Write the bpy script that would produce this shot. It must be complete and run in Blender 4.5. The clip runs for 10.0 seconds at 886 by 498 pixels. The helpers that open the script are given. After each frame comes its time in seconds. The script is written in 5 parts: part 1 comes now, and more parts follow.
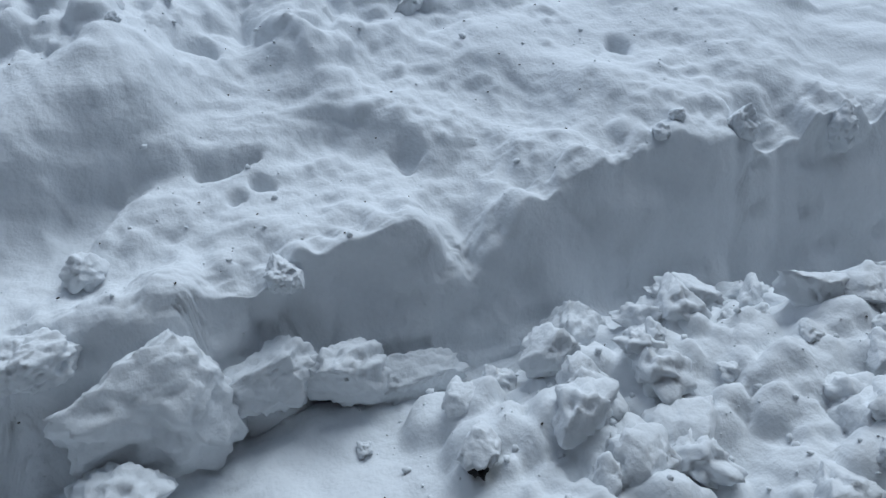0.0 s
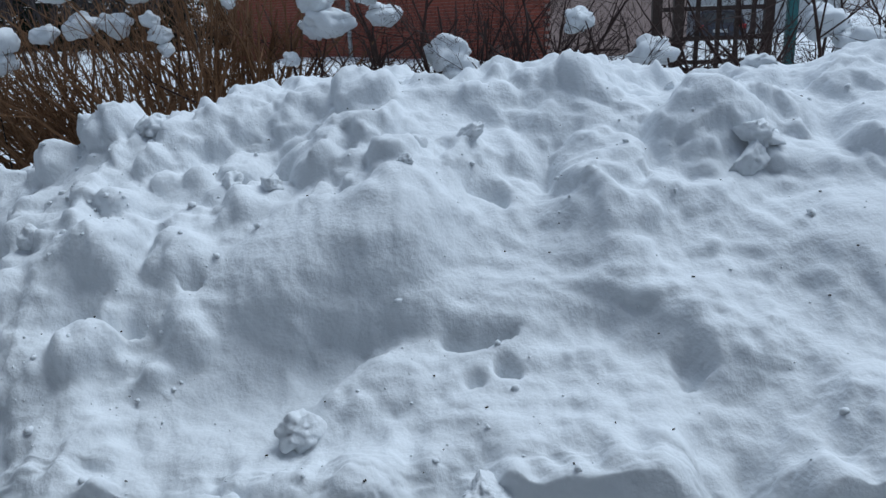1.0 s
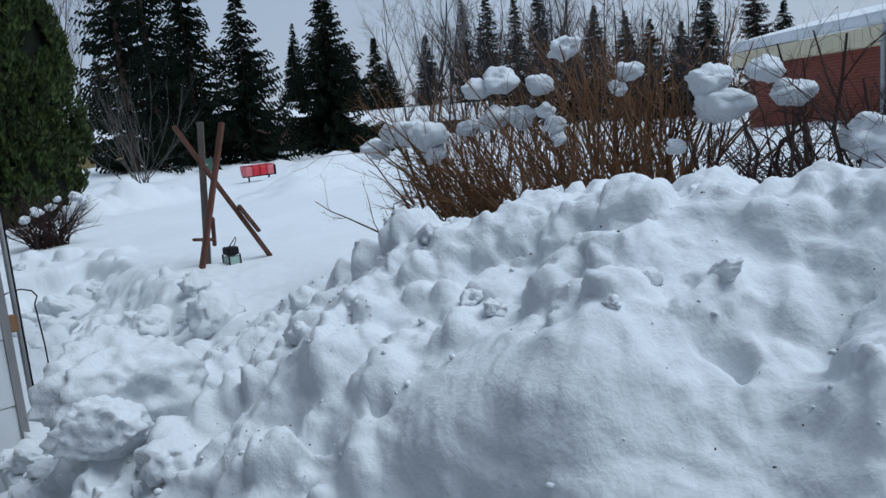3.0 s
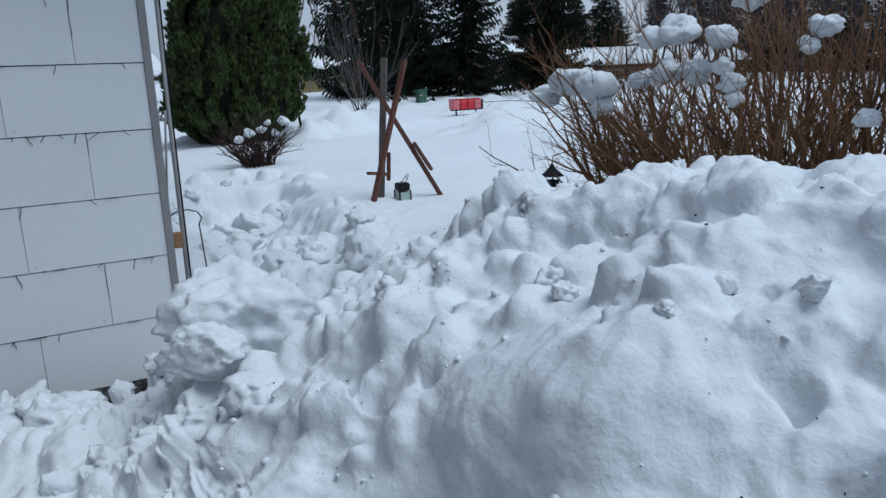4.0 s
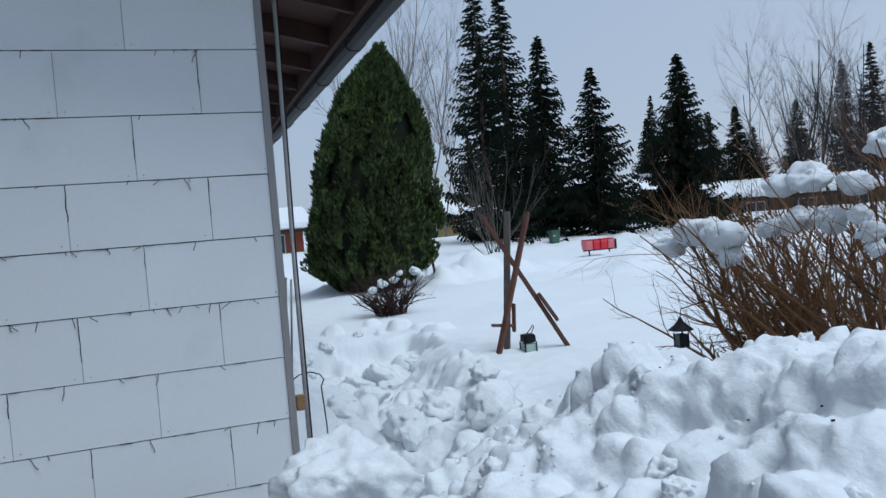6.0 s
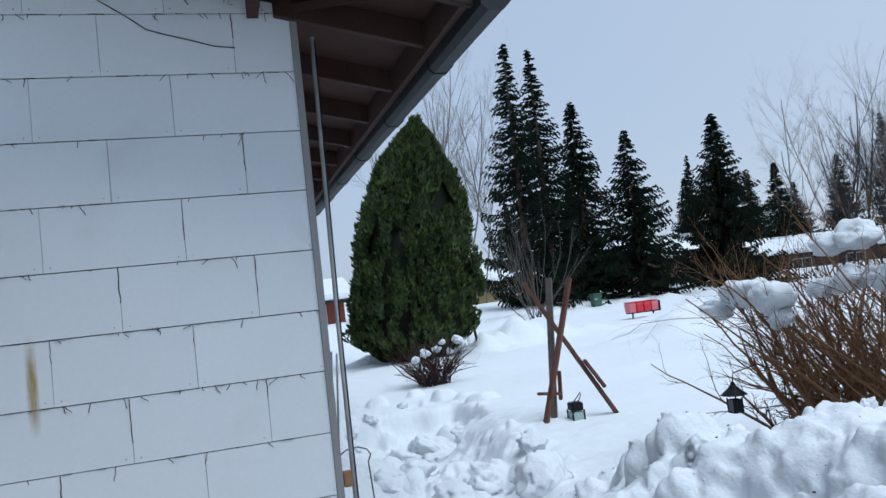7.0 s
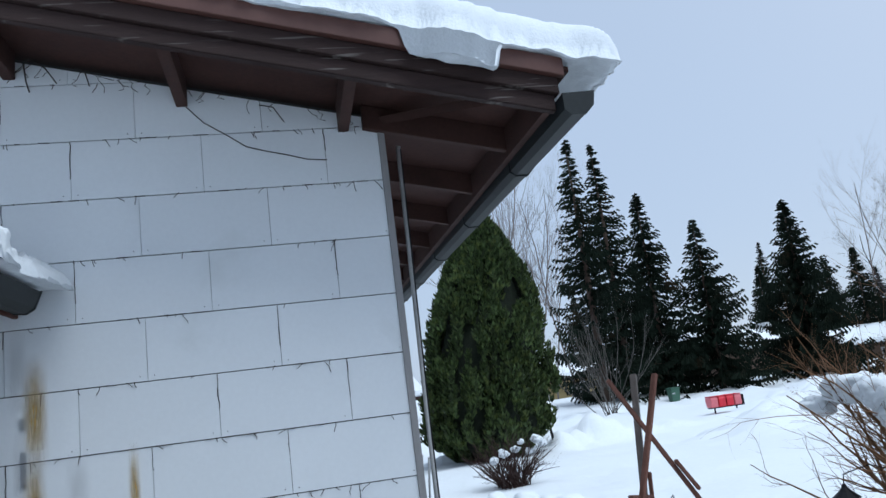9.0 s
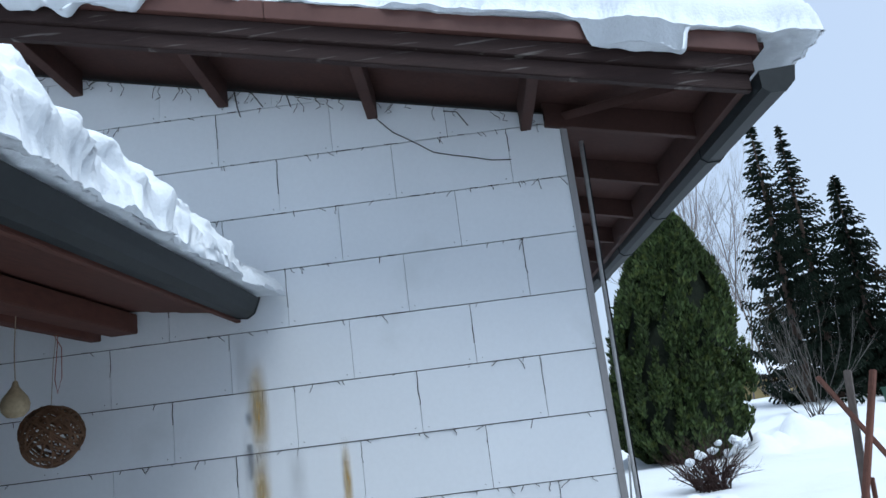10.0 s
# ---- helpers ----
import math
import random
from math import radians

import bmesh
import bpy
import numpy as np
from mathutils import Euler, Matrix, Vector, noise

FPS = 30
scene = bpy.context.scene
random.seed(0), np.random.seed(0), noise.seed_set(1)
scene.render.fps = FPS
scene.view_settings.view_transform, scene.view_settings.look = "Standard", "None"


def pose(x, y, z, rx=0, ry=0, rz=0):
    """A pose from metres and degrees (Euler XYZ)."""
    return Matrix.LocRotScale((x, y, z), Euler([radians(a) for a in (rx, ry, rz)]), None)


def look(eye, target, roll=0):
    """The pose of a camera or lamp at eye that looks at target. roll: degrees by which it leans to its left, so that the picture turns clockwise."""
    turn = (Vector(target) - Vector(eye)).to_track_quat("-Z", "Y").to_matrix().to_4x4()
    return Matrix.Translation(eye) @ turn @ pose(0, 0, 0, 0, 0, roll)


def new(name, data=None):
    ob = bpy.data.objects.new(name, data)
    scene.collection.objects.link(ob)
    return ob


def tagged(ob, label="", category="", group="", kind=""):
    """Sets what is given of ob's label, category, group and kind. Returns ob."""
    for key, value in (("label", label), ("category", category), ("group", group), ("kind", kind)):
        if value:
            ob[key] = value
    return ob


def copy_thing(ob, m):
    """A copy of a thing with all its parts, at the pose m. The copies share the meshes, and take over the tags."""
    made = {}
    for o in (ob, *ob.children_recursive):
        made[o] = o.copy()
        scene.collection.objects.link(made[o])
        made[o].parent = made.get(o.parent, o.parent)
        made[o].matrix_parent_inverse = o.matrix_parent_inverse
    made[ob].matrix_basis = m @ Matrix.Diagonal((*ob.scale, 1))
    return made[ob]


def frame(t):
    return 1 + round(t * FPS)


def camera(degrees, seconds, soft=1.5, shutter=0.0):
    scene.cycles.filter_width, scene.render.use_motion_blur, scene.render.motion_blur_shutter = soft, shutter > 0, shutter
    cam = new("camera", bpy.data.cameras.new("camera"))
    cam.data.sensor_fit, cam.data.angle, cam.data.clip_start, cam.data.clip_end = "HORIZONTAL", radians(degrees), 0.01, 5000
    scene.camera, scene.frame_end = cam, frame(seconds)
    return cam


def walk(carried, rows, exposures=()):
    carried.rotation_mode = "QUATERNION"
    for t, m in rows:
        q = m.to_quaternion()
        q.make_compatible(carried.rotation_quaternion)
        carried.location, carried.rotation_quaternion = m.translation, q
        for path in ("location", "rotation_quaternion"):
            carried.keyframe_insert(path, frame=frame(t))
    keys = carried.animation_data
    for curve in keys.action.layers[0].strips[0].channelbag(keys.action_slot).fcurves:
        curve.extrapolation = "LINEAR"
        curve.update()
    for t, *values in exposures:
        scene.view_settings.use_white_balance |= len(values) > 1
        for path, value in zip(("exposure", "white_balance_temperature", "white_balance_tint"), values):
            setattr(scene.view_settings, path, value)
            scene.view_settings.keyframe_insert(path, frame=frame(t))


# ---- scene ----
cam = camera(60.5, 10.0)
PATH = [
    (0, (-1.895, -2.77, 1.437), (-0.187, -3.469, 0.665), -3.0),
    (0.2, (-1.765, -2.865, 1.496), (0.021, -3.431, 0.797), -2.3),
    (0.5, (-1.648, -2.945, 1.586), (0.21, -3.324, 0.95), -0.9),
    (1, (-1.531, -3.122, 1.6), (0.373, -2.889, 1.034), -2.0),
    (1.5, (-1.478, -3.266, 1.651), (0.307, -2.533, 1.126), -3.5),
    (2, (-1.243, -3.363, 1.648), (0.452, -2.396, 1.211), -3.8),
    (2.2, (-1.147, -3.421, 1.644), (0.492, -2.347, 1.243), -4.1),
    (3.3, (-0.785, -3.689, 1.67), (0.483, -2.182, 1.323), -4.7),
    (3.5, (-0.698, -3.677, 1.66), (0.482, -2.108, 1.28), -4.1),
    (4, (-0.556, -3.779, 1.704), (0.371, -2.066, 1.251), -2.3),
    (4.5, (-0.477, -3.8, 1.75), (0.308, -2.008, 1.334), -1.9),
    (5, (-0.435, -3.759, 1.764), (0.297, -1.929, 1.428), -3.1),
    (5.5, (-0.441, -3.759, 1.793), (0.255, -1.896, 1.581), -3.4),
    (5.7, (-0.436, -3.764, 1.801), (0.239, -1.887, 1.655), -3.9),
    (6.8, (-0.438, -3.788, 1.801), (0.13, -1.871, 1.861), -6.1),
    (7, (-0.454, -3.784, 1.821), (0.104, -1.867, 1.933), -6.4),
    (7.5, (-0.473, -3.797, 1.866), (0.047, -1.888, 2.161), -6.6),
    (8, (-0.529, -3.814, 1.904), (-0.07, -1.915, 2.332), -6.3),
    (8.5, (-0.534, -3.793, 1.856), (-0.085, -1.889, 2.272), -7.0),
    (9, (-0.569, -3.798, 1.855), (-0.155, -1.878, 2.234), -7.4),
    (9.5, (-0.608, -3.792, 1.854), (-0.345, -1.847, 2.239), -7.3),
    (10, (-0.639, -3.806, 1.848), (-0.677, -1.855, 2.284), -7.2),
]
EXPOSURES = [(0.0, -0.25, 6500, 10), (1.0, -0.28, 6500, 10), (2.0, -0.27, 6500, 10), (3.5, -0.36, 6500, 10), (5.5, -0.28, 6500, 10), (7.0, 0.02, 6500, 10), (9.5, 0.25, 6500, 10), (10.0, 0.38, 6500, 10)]
walk(cam, [(t, look(eye, target, roll)) for t, eye, target, roll in PATH], EXPOSURES)

# ---- sky and light: a white overcast day ----
world = bpy.data.worlds.new("overcast_sky")
scene.world = world
world.use_nodes = True
wn, wl = world.node_tree.nodes, world.node_tree.links
wn.clear()
w_sky = wn.new("ShaderNodeTexSky")
w_sky.sky_type = "NISHITA"
w_sky.sun_disc = False
w_sky.sun_elevation, w_sky.sun_rotation = radians(38), radians(60)
w_mul = wn.new("ShaderNodeMix")
w_mul.data_type = "RGBA"
w_mul.inputs[0].default_value = 0.86
w_mul.inputs[7].default_value = (4.6, 5.9, 7.85, 1)
w_bg = wn.new("ShaderNodeBackground")
w_bg.inputs[1].default_value = 0.094
w_out = wn.new("ShaderNodeOutputWorld")
wl.new(w_sky.outputs[0], w_mul.inputs[6])
wl.new(w_mul.outputs[2], w_bg.inputs[0])
wl.new(w_bg.outputs[0], w_out.inputs[0])
sun = new("sun", bpy.data.lights.new("sun", "SUN"))
sun.data.energy, sun.data.angle, sun.data.color = 2.8, radians(42), (0.81, 0.915, 1.0)
sun.matrix_world = look((6, -9, 20), (0, 0, 0))


# ---- materials ----
def material(name, base, rough=0.6, spread=0.15, scale=8.0, fine=60.0, bump=0.2, dist=0.01, metal=0.0, second=None, second_scale=3.0, second_low=0.5, second_high=0.65, per_object=0.0, per_island=0.0, spec=0.3, stretch=(1, 1, 1)):
    """A procedural surface: broad and fine variation of one colour, an optional second colour in patches, and relief."""
    m = bpy.data.materials.new(name)
    m.use_nodes = True
    n, l = m.node_tree.nodes, m.node_tree.links
    b = n["Principled BSDF"]
    b.inputs["Roughness"].default_value = rough
    b.inputs["Metallic"].default_value = metal
    b.inputs["Specular IOR Level"].default_value = spec
    co = n.new("ShaderNodeNewGeometry")
    mp = n.new("ShaderNodeMapping")
    mp.inputs["Scale"].default_value = stretch
    l.new(co.outputs["Position"], mp.inputs["Vector"])
    n1 = n.new("ShaderNodeTexNoise")
    n1.inputs["Scale"].default_value, n1.inputs["Detail"].default_value = scale, 5
    n2 = n.new("ShaderNodeTexNoise")
    n2.inputs["Scale"].default_value, n2.inputs["Detail"].default_value = fine, 4
    for q in (n1, n2):
        l.new(mp.outputs[0], q.inputs["Vector"])
    add = n.new("ShaderNodeMath")
    add.operation = "ADD"
    l.new(n1.outputs["Fac"], add.inputs[0])
    l.new(n2.outputs["Fac"], add.inputs[1])
    rng = n.new("ShaderNodeMapRange")
    rng.inputs["From Min"].default_value, rng.inputs["From Max"].default_value = 0.6, 1.4
    rng.inputs["To Min"].default_value, rng.inputs["To Max"].default_value = 1 - spread, 1 + spread
    l.new(add.outputs[0], rng.inputs["Value"])
    value = rng.outputs[0]
    if per_object:
        info = n.new("ShaderNodeObjectInfo")
        r2 = n.new("ShaderNodeMapRange")
        r2.inputs["To Min"].default_value, r2.inputs["To Max"].default_value = 1 - per_object, 1 + per_object
        l.new(info.outputs["Random"], r2.inputs["Value"])
        mm = n.new("ShaderNodeMath")
        mm.operation = "MULTIPLY"
        l.new(value, mm.inputs[0])
        l.new(r2.outputs[0], mm.inputs[1])
        value = mm.outputs[0]
    if per_island:
        r4 = n.new("ShaderNodeMapRange")
        r4.inputs["To Min"].default_value, r4.inputs["To Max"].default_value = 1 - per_island, 1 + per_island
        l.new(co.outputs["Random Per Island"], r4.inputs["Value"])
        m4 = n.new("ShaderNodeMath")
        m4.operation = "MULTIPLY"
        l.new(value, m4.inputs[0])
        l.new(r4.outputs[0], m4.inputs[1])
        value = m4.outputs[0]
    mix = n.new("ShaderNodeMix")
    mix.data_type = "RGBA"
    mix.blend_type = "MULTIPLY"
    mix.inputs[0].default_value = 1.0
    mix.inputs[6].default_value = (*base, 1)
    l.new(value, mix.inputs[7])
    colour = mix.outputs[2]
    if second:
        n3 = n.new("ShaderNodeTexNoise")
        n3.inputs["Scale"].default_value, n3.inputs["Detail"].default_value = second_scale, 6
        l.new(mp.outputs[0], n3.inputs["Vector"])
        r3 = n.new("ShaderNodeMapRange")
        r3.inputs["From Min"].default_value, r3.inputs["From Max"].default_value = second_low, second_high
        l.new(n3.outputs["Fac"], r3.inputs["Value"])
        mx = n.new("ShaderNodeMix")
        mx.data_type = "RGBA"
        mx.inputs[7].default_value = (*second, 1)
        l.new(r3.outputs[0], mx.inputs[0])
        l.new(colour, mx.inputs[6])
        colour = mx.outputs[2]
    l.new(colour, b.inputs["Base Color"])
    if bump:
        bp = n.new("ShaderNodeBump")
        bp.inputs["Strength"].default_value, bp.inputs["Distance"].default_value = bump, dist
        l.new(add.outputs[0], bp.inputs["Height"])
        l.new(bp.outputs[0], b.inputs["Normal"])
    return m


SNOW = material("snow", (0.66, 0.69, 0.72), 0.75, 0.04, 15, 70, 0.3, 0.012, spec=0.15)
SNOW_FAR = material("drifted_snow", (0.68, 0.71, 0.74), 0.8, 0.03, 0.6, 9, 0.25, 0.05, spec=0.1)
PANEL = material("white_cement_panel", (0.71, 0.73, 0.75), 0.6, 0.03, 2.5, 45, 0.06, 0.002, second=(0.58, 0.6, 0.6), second_scale=1.6, second_low=0.6, second_high=0.8, per_object=0.025)
BACKING = material("dark_wall_backing", (0.05, 0.05, 0.05), 0.9, 0.2)
TRIM = material("grey_corner_board", (0.26, 0.25, 0.25), 0.7, 0.15, 6, 60, 0.2, 0.002, stretch=(1, 1, 0.15))
BROWN = material("brown_painted_board", (0.04, 0.02, 0.016), 0.65, 0.25, 5, 50, 0.3, 0.003, second=(0.03, 0.022, 0.02), second_scale=7, second_low=0.55, second_high=0.7, stretch=(0.25, 1, 1))
PEELED = material("peeling_brown_board", (0.028, 0.014, 0.012), 0.75, 0.3, 6, 60, 0.6, 0.004, second=(0.12, 0.1, 0.09), second_scale=7, second_low=0.61, second_high=0.68, stretch=(0.45, 1, 8))
RAFTER = material("dark_brown_rafter", (0.05, 0.021, 0.016), 0.75, 0.25, 6, 50, 0.3, 0.003)
SOFFIT = material("dark_soffit_board", (0.05, 0.02, 0.015), 0.8, 0.3, 3, 40, 0.3, 0.003)
PORCH_WOOD = material("red_brown_porch_board", (0.085, 0.03, 0.02), 0.7, 0.3, 3, 40, 0.3, 0.003, stretch=(1, 0.3, 1))
FLASH = material("brown_metal_flashing", (0.1, 0.045, 0.036), 0.4, 0.12, 4, 30, 0.05, 0.002)
GUTTER = material("dark_grey_gutter_metal", (0.011, 0.014, 0.015), 0.55, 0.3, 3, 40, 0.1, 0.002)
POLE = material("weathered_white_pole", (0.5, 0.49, 0.48), 0.6, 0.15, 8, 60, 0.1, 0.002)
GRAVEL = material("dark_wet_gravel", (0.02, 0.02, 0.022), 0.5, 0.6, 40, 140, 0.9, 0.01, second=(0.2, 0.2, 0.2), second_scale=70, second_low=0.6, second_high=0.66)
POLEWOOD = material("weathered_red_brown_pole", (0.12, 0.052, 0.038), 0.75, 0.35, 10, 80, 0.4, 0.003, stretch=(1, 1, 0.2))
GREYWOOD = material("weathered_grey_pole", (0.12, 0.1, 0.09), 0.8, 0.35, 12, 80, 0.4, 0.003, stretch=(1, 1, 0.2))
BLACK = material("black_iron", (0.012, 0.012, 0.014), 0.5, 0.3, 20, 90, 0.2, 0.001, metal=0.4)
STEM = material("brown_bare_stem", (0.15, 0.074, 0.035), 0.75, 0.35, 5, 60, 0.3, 0.002)
STEM_DARK = material("dark_red_brown_twig", (0.034, 0.016, 0.013), 0.75, 0.35, 5, 60, 0.3, 0.002)
STEM_GREY = material("grey_bare_branch", (0.085, 0.078, 0.07), 0.8, 0.3, 3, 30, 0.2, 0.004)
BIRCH = material("birch_twigs", (0.16, 0.14, 0.135), 0.8, 0.25, 1, 10, 0.1, 0.01)
DARKTREE = material("dark_bare_branch", (0.03, 0.025, 0.026), 0.85, 0.3, 1, 10, 0.1, 0.01)
NEEDLE = material("spruce_needles", (0.009, 0.015, 0.01), 0.8, 0.45, 0.7, 6, 0.0, spec=0.05, second=(0.026, 0.018, 0.01), second_scale=0.8, second_low=0.58, second_high=0.72)
THUJA = material("thuja_sprays", (0.036, 0.056, 0.018), 0.7, 0.5, 1.6, 9, 0.0, spec=0.2, second=(0.09, 0.115, 0.03), per_island=0.75, second_scale=7, second_low=0.53, second_high=0.7)
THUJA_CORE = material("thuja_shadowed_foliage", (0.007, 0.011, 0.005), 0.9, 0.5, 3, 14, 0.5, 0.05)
BARK = material("conifer_bark", (0.06, 0.04, 0.03), 0.9, 0.35, 4, 30, 0.5, 0.01)
BRICK = material("red_brick", (0.24, 0.066, 0.045), 0.85, 0.22, 3, 30, 0.3, 0.004)
MORTAR = material("grey_mortar", (0.26, 0.19, 0.17), 0.9, 0.15)
CREAM = material("cream_painted_boards", (0.62, 0.55, 0.4), 0.6, 0.06, 2, 20, 0.05, 0.003)
PIPE = material("grey_zinc_pipe", (0.33, 0.36, 0.37), 0.45, 0.1, 3, 20, 0.05, 0.002, metal=0.3)
RED = material("red_letterbox_paint", (0.55, 0.03, 0.045), 0.45, 0.15, 3, 20, 0.05, 0.002, per_object=0.2)
PINK = material("faded_red_letterbox", (0.62, 0.16, 0.18), 0.5, 0.1, 3, 20, 0.05, 0.002)
GREEN = material("green_plastic_bin", (0.05, 0.12, 0.085), 0.5, 0.1, 3, 20, 0.05, 0.002)
TEAL = material("teal_painted_post", (0.02, 0.1, 0.105), 0.5, 0.15, 4, 30, 0.1, 0.002)
DARKWOOD = material("dark_brown_trellis_wood", (0.03, 0.018, 0.014), 0.75, 0.3, 5, 40, 0.3, 0.003)
HOUSEWALL = material("far_house_boarding", (0.11, 0.075, 0.055), 0.8, 0.2, 0.8, 6, 0.1, 0.01)
YELLOW = material("far_yellow_boarding", (0.35, 0.27, 0.13), 0.8, 0.15, 0.8, 6, 0.1, 0.01)
PALE = material("pale_rendered_wall", (0.45, 0.46, 0.47), 0.8, 0.1, 1, 8, 0.1, 0.01)
CARPAINT = material("dark_blue_car_paint", (0.02, 0.025, 0.045), 0.3, 0.1, 2, 10, 0.0, spec=0.5)
TAIL = material("red_tail_lamp", (0.6, 0.01, 0.015), 0.3, 0.05, 5, 20, 0.0, spec=0.5)
TYRE = material("black_rubber", (0.015, 0.015, 0.015), 0.8, 0.2)
DARKGLASS = material("dark_window_glass", (0.02, 0.024, 0.03), 0.12, 0.1, 1, 4, 0.0, spec=0.6)
GOURD = material("dry_gourd_skin", (0.3, 0.23, 0.14), 0.65, 0.25, 14, 70, 0.2, 0.002)
WICKER = material("brown_wicker_twig", (0.13, 0.065, 0.035), 0.7, 0.35, 20, 90, 0.3, 0.002)
STRING = material("natural_string", (0.3, 0.24, 0.17), 0.85, 0.2)
REDSTRING = material("red_string", (0.3, 0.07, 0.05), 0.8, 0.2)
ROOT = material("dry_vine_rootlet", (0.045, 0.035, 0.03), 0.85, 0.3)
ORANGE = material("raw_wood_block", (0.3, 0.17, 0.09), 0.8, 0.25, 20, 90, 0.3, 0.002)
DIRT = material("dark_debris", (0.03, 0.022, 0.015), 0.9, 0.5)
LAMPGLASS = material("pale_lantern_glass", (0.3, 0.42, 0.38), 0.15, 0.1, 8, 40, 0.0, spec=0.6)


# ---- mesh helpers ----
class Heap:
    """Collects vertices and faces for one mesh."""

    def __init__(self):
        self.v, self.f, self.n = [], [], 0

    def add(self, verts, faces):
        verts = np.asarray(verts, float).reshape(-1, 3)
        self.v.append(verts)
        self.f += [tuple(i + self.n for i in f) for f in faces]
        self.n += len(verts)
        return self

    def box(self, c, s, m=None):
        """A box of size s about c, turned by m."""
        p = [Vector((x * s[0] / 2, y * s[1] / 2, z * s[2] / 2)) for x in (-1, 1) for y in (-1, 1) for z in (-1, 1)]
        if m is not None:
            p = [m @ q for q in p]
        return self.add([q + Vector(c) for q in p], [(0, 1, 3, 2), (4, 6, 7, 5), (0, 4, 5, 1), (2, 3, 7, 6), (0, 2, 6, 4), (1, 5, 7, 3)])

    def tube(self, pts, radii, sides=4):
        pts = np.asarray(pts, float)
        k = len(pts)
        d = np.gradient(pts, axis=0)
        d /= np.linalg.norm(d, axis=1)[:, None] + 1e-9
        ref = np.array([0.31, 0.24, 0.92]) if abs(d[0][2]) < 0.8 else np.array([0.95, 0.2, 0.1])
        a = np.cross(d, ref)
        a /= np.linalg.norm(a, axis=1)[:, None] + 1e-9
        b = np.cross(d, a)
        r = np.broadcast_to(np.asarray(radii, float), (k,))[:, None]
        w = np.arange(sides) * 2 * math.pi / sides
        ring = [pts + r * (math.cos(t) * a + math.sin(t) * b) for t in w]
        v = np.stack(ring, 1).reshape(-1, 3)
        f = [(i * sides + j, i * sides + (j + 1) % sides, (i + 1) * sides + (j + 1) % sides, (i + 1) * sides + j) for i in range(k - 1) for j in range(sides)]
        f += [tuple(range(sides - 1, -1, -1)), tuple((k - 1) * sides + j for j in range(sides))]
        return self.add(v, f)

    def prism(self, outline, a, b, axis="y"):
        """An outline in x and z drawn out from y = a to y = b (or in y and z along x)."""
        k = len(outline)
        put = (lambda p, t: (p[0], t, p[1])) if axis == "y" else (lambda p, t: (t, p[0], p[1]))
        v = [put(p, a) for p in outline] + [put(p, b) for p in outline]
        f = [tuple(range(k)), tuple(range(2 * k - 1, k - 1, -1))] + [(i, i + k, (i + 1) % k + k, (i + 1) % k) for i in range(k)]
        return self.add(v, f)

    def make(self, name, mat, parent=None, smooth=False, bevel=0.0, label=""):
        me = bpy.data.meshes.new(name)
        me.from_pydata(np.concatenate(self.v).tolist(), [], self.f)
        bm = bmesh.new()
        bm.from_mesh(me)
        if len(bm.faces) < 20000:
            bmesh.ops.recalc_face_normals(bm, faces=bm.faces)
        if bevel:
            bmesh.ops.bevel(bm, geom=[e for e in bm.edges], offset=bevel, segments=2, affect="EDGES", clamp_overlap=True)
        bm.to_mesh(me)
        bm.free()
        me.materials.append(mat)
        if smooth:
            me.polygons.foreach_set("use_smooth", [True] * len(me.polygons))
        ob = new(name, me)
        if parent is not None:
            ob.parent = parent
        if label:
            ob["label"] = label
        return ob


def base(name, at, label, category, group="", kind=""):
    ob = new(name)
    ob.location = at
    return tagged(ob, label, category, group, kind)


def lattice(ix, iy, iz, seed):
    h = (ix.astype(np.int64) * 374761393 + iy.astype(np.int64) * 668265263 + iz.astype(np.int64) * 1442695041 + seed * 974711) & 0x7FFFFFFF
    h = ((h ^ (h >> 13)) * 1274126177) & 0x7FFFFFFF
    h = ((h ^ (h >> 15)) * 69069) & 0x7FFFFFFF
    return ((h >> 7) & 0xFFFF) / 32767.5 - 1


def vnoise(x, y, z=None, seed=0):
    """Smooth value noise between -1 and 1."""
    z = np.zeros_like(x) if z is None else z
    ix, iy, iz = np.floor(x), np.floor(y), np.floor(z)
    fx, fy, fz = x - ix, y - iy, z - iz
    fx, fy, fz = (t * t * t * (t * (t * 6 - 15) + 10) for t in (fx, fy, fz))
    out = 0
    for dx in (0, 1):
        for dy in (0, 1):
            for dz in (0, 1):
                out = out + lattice(ix + dx, iy + dy, iz + dz, seed) * (fx if dx else 1 - fx) * (fy if dy else 1 - fy) * (fz if dz else 1 - fz)
    return out


def fbm(x, y, z=None, seed=0, octaves=4, gain=0.5):
    out, a = 0, 1.0
    c, s = math.cos(0.6), math.sin(0.6)
    for k in range(octaves):
        out = out + a * vnoise(x, y, z, seed + 17 * k)
        x, y = 2.03 * (c * x - s * y) + 3.7, 2.03 * (s * x + c * y) - 1.3
        z = None if z is None else z * 2.03 + 5.1
        a *= gain
    return out


def step(a, b, t):
    t = np.clip((t - a) / (b - a), 0, 1)
    return t * t * (3 - 2 * t)


def bell(x, y, cx, cy, rx, ry=None):
    return np.exp(-(((x - cx) / rx) ** 2 + ((y - cy) / (ry or rx)) ** 2))

# ---- the snow: yard, shovelled floor, thrown-up bank ----
def grow(start, first, ratio, end):
    out, d = [], first
    while (start < end) if ratio > 0 else (start > end):
        start += d if ratio > 0 else -d
        out.append(start)
        d *= abs(ratio)
    return out


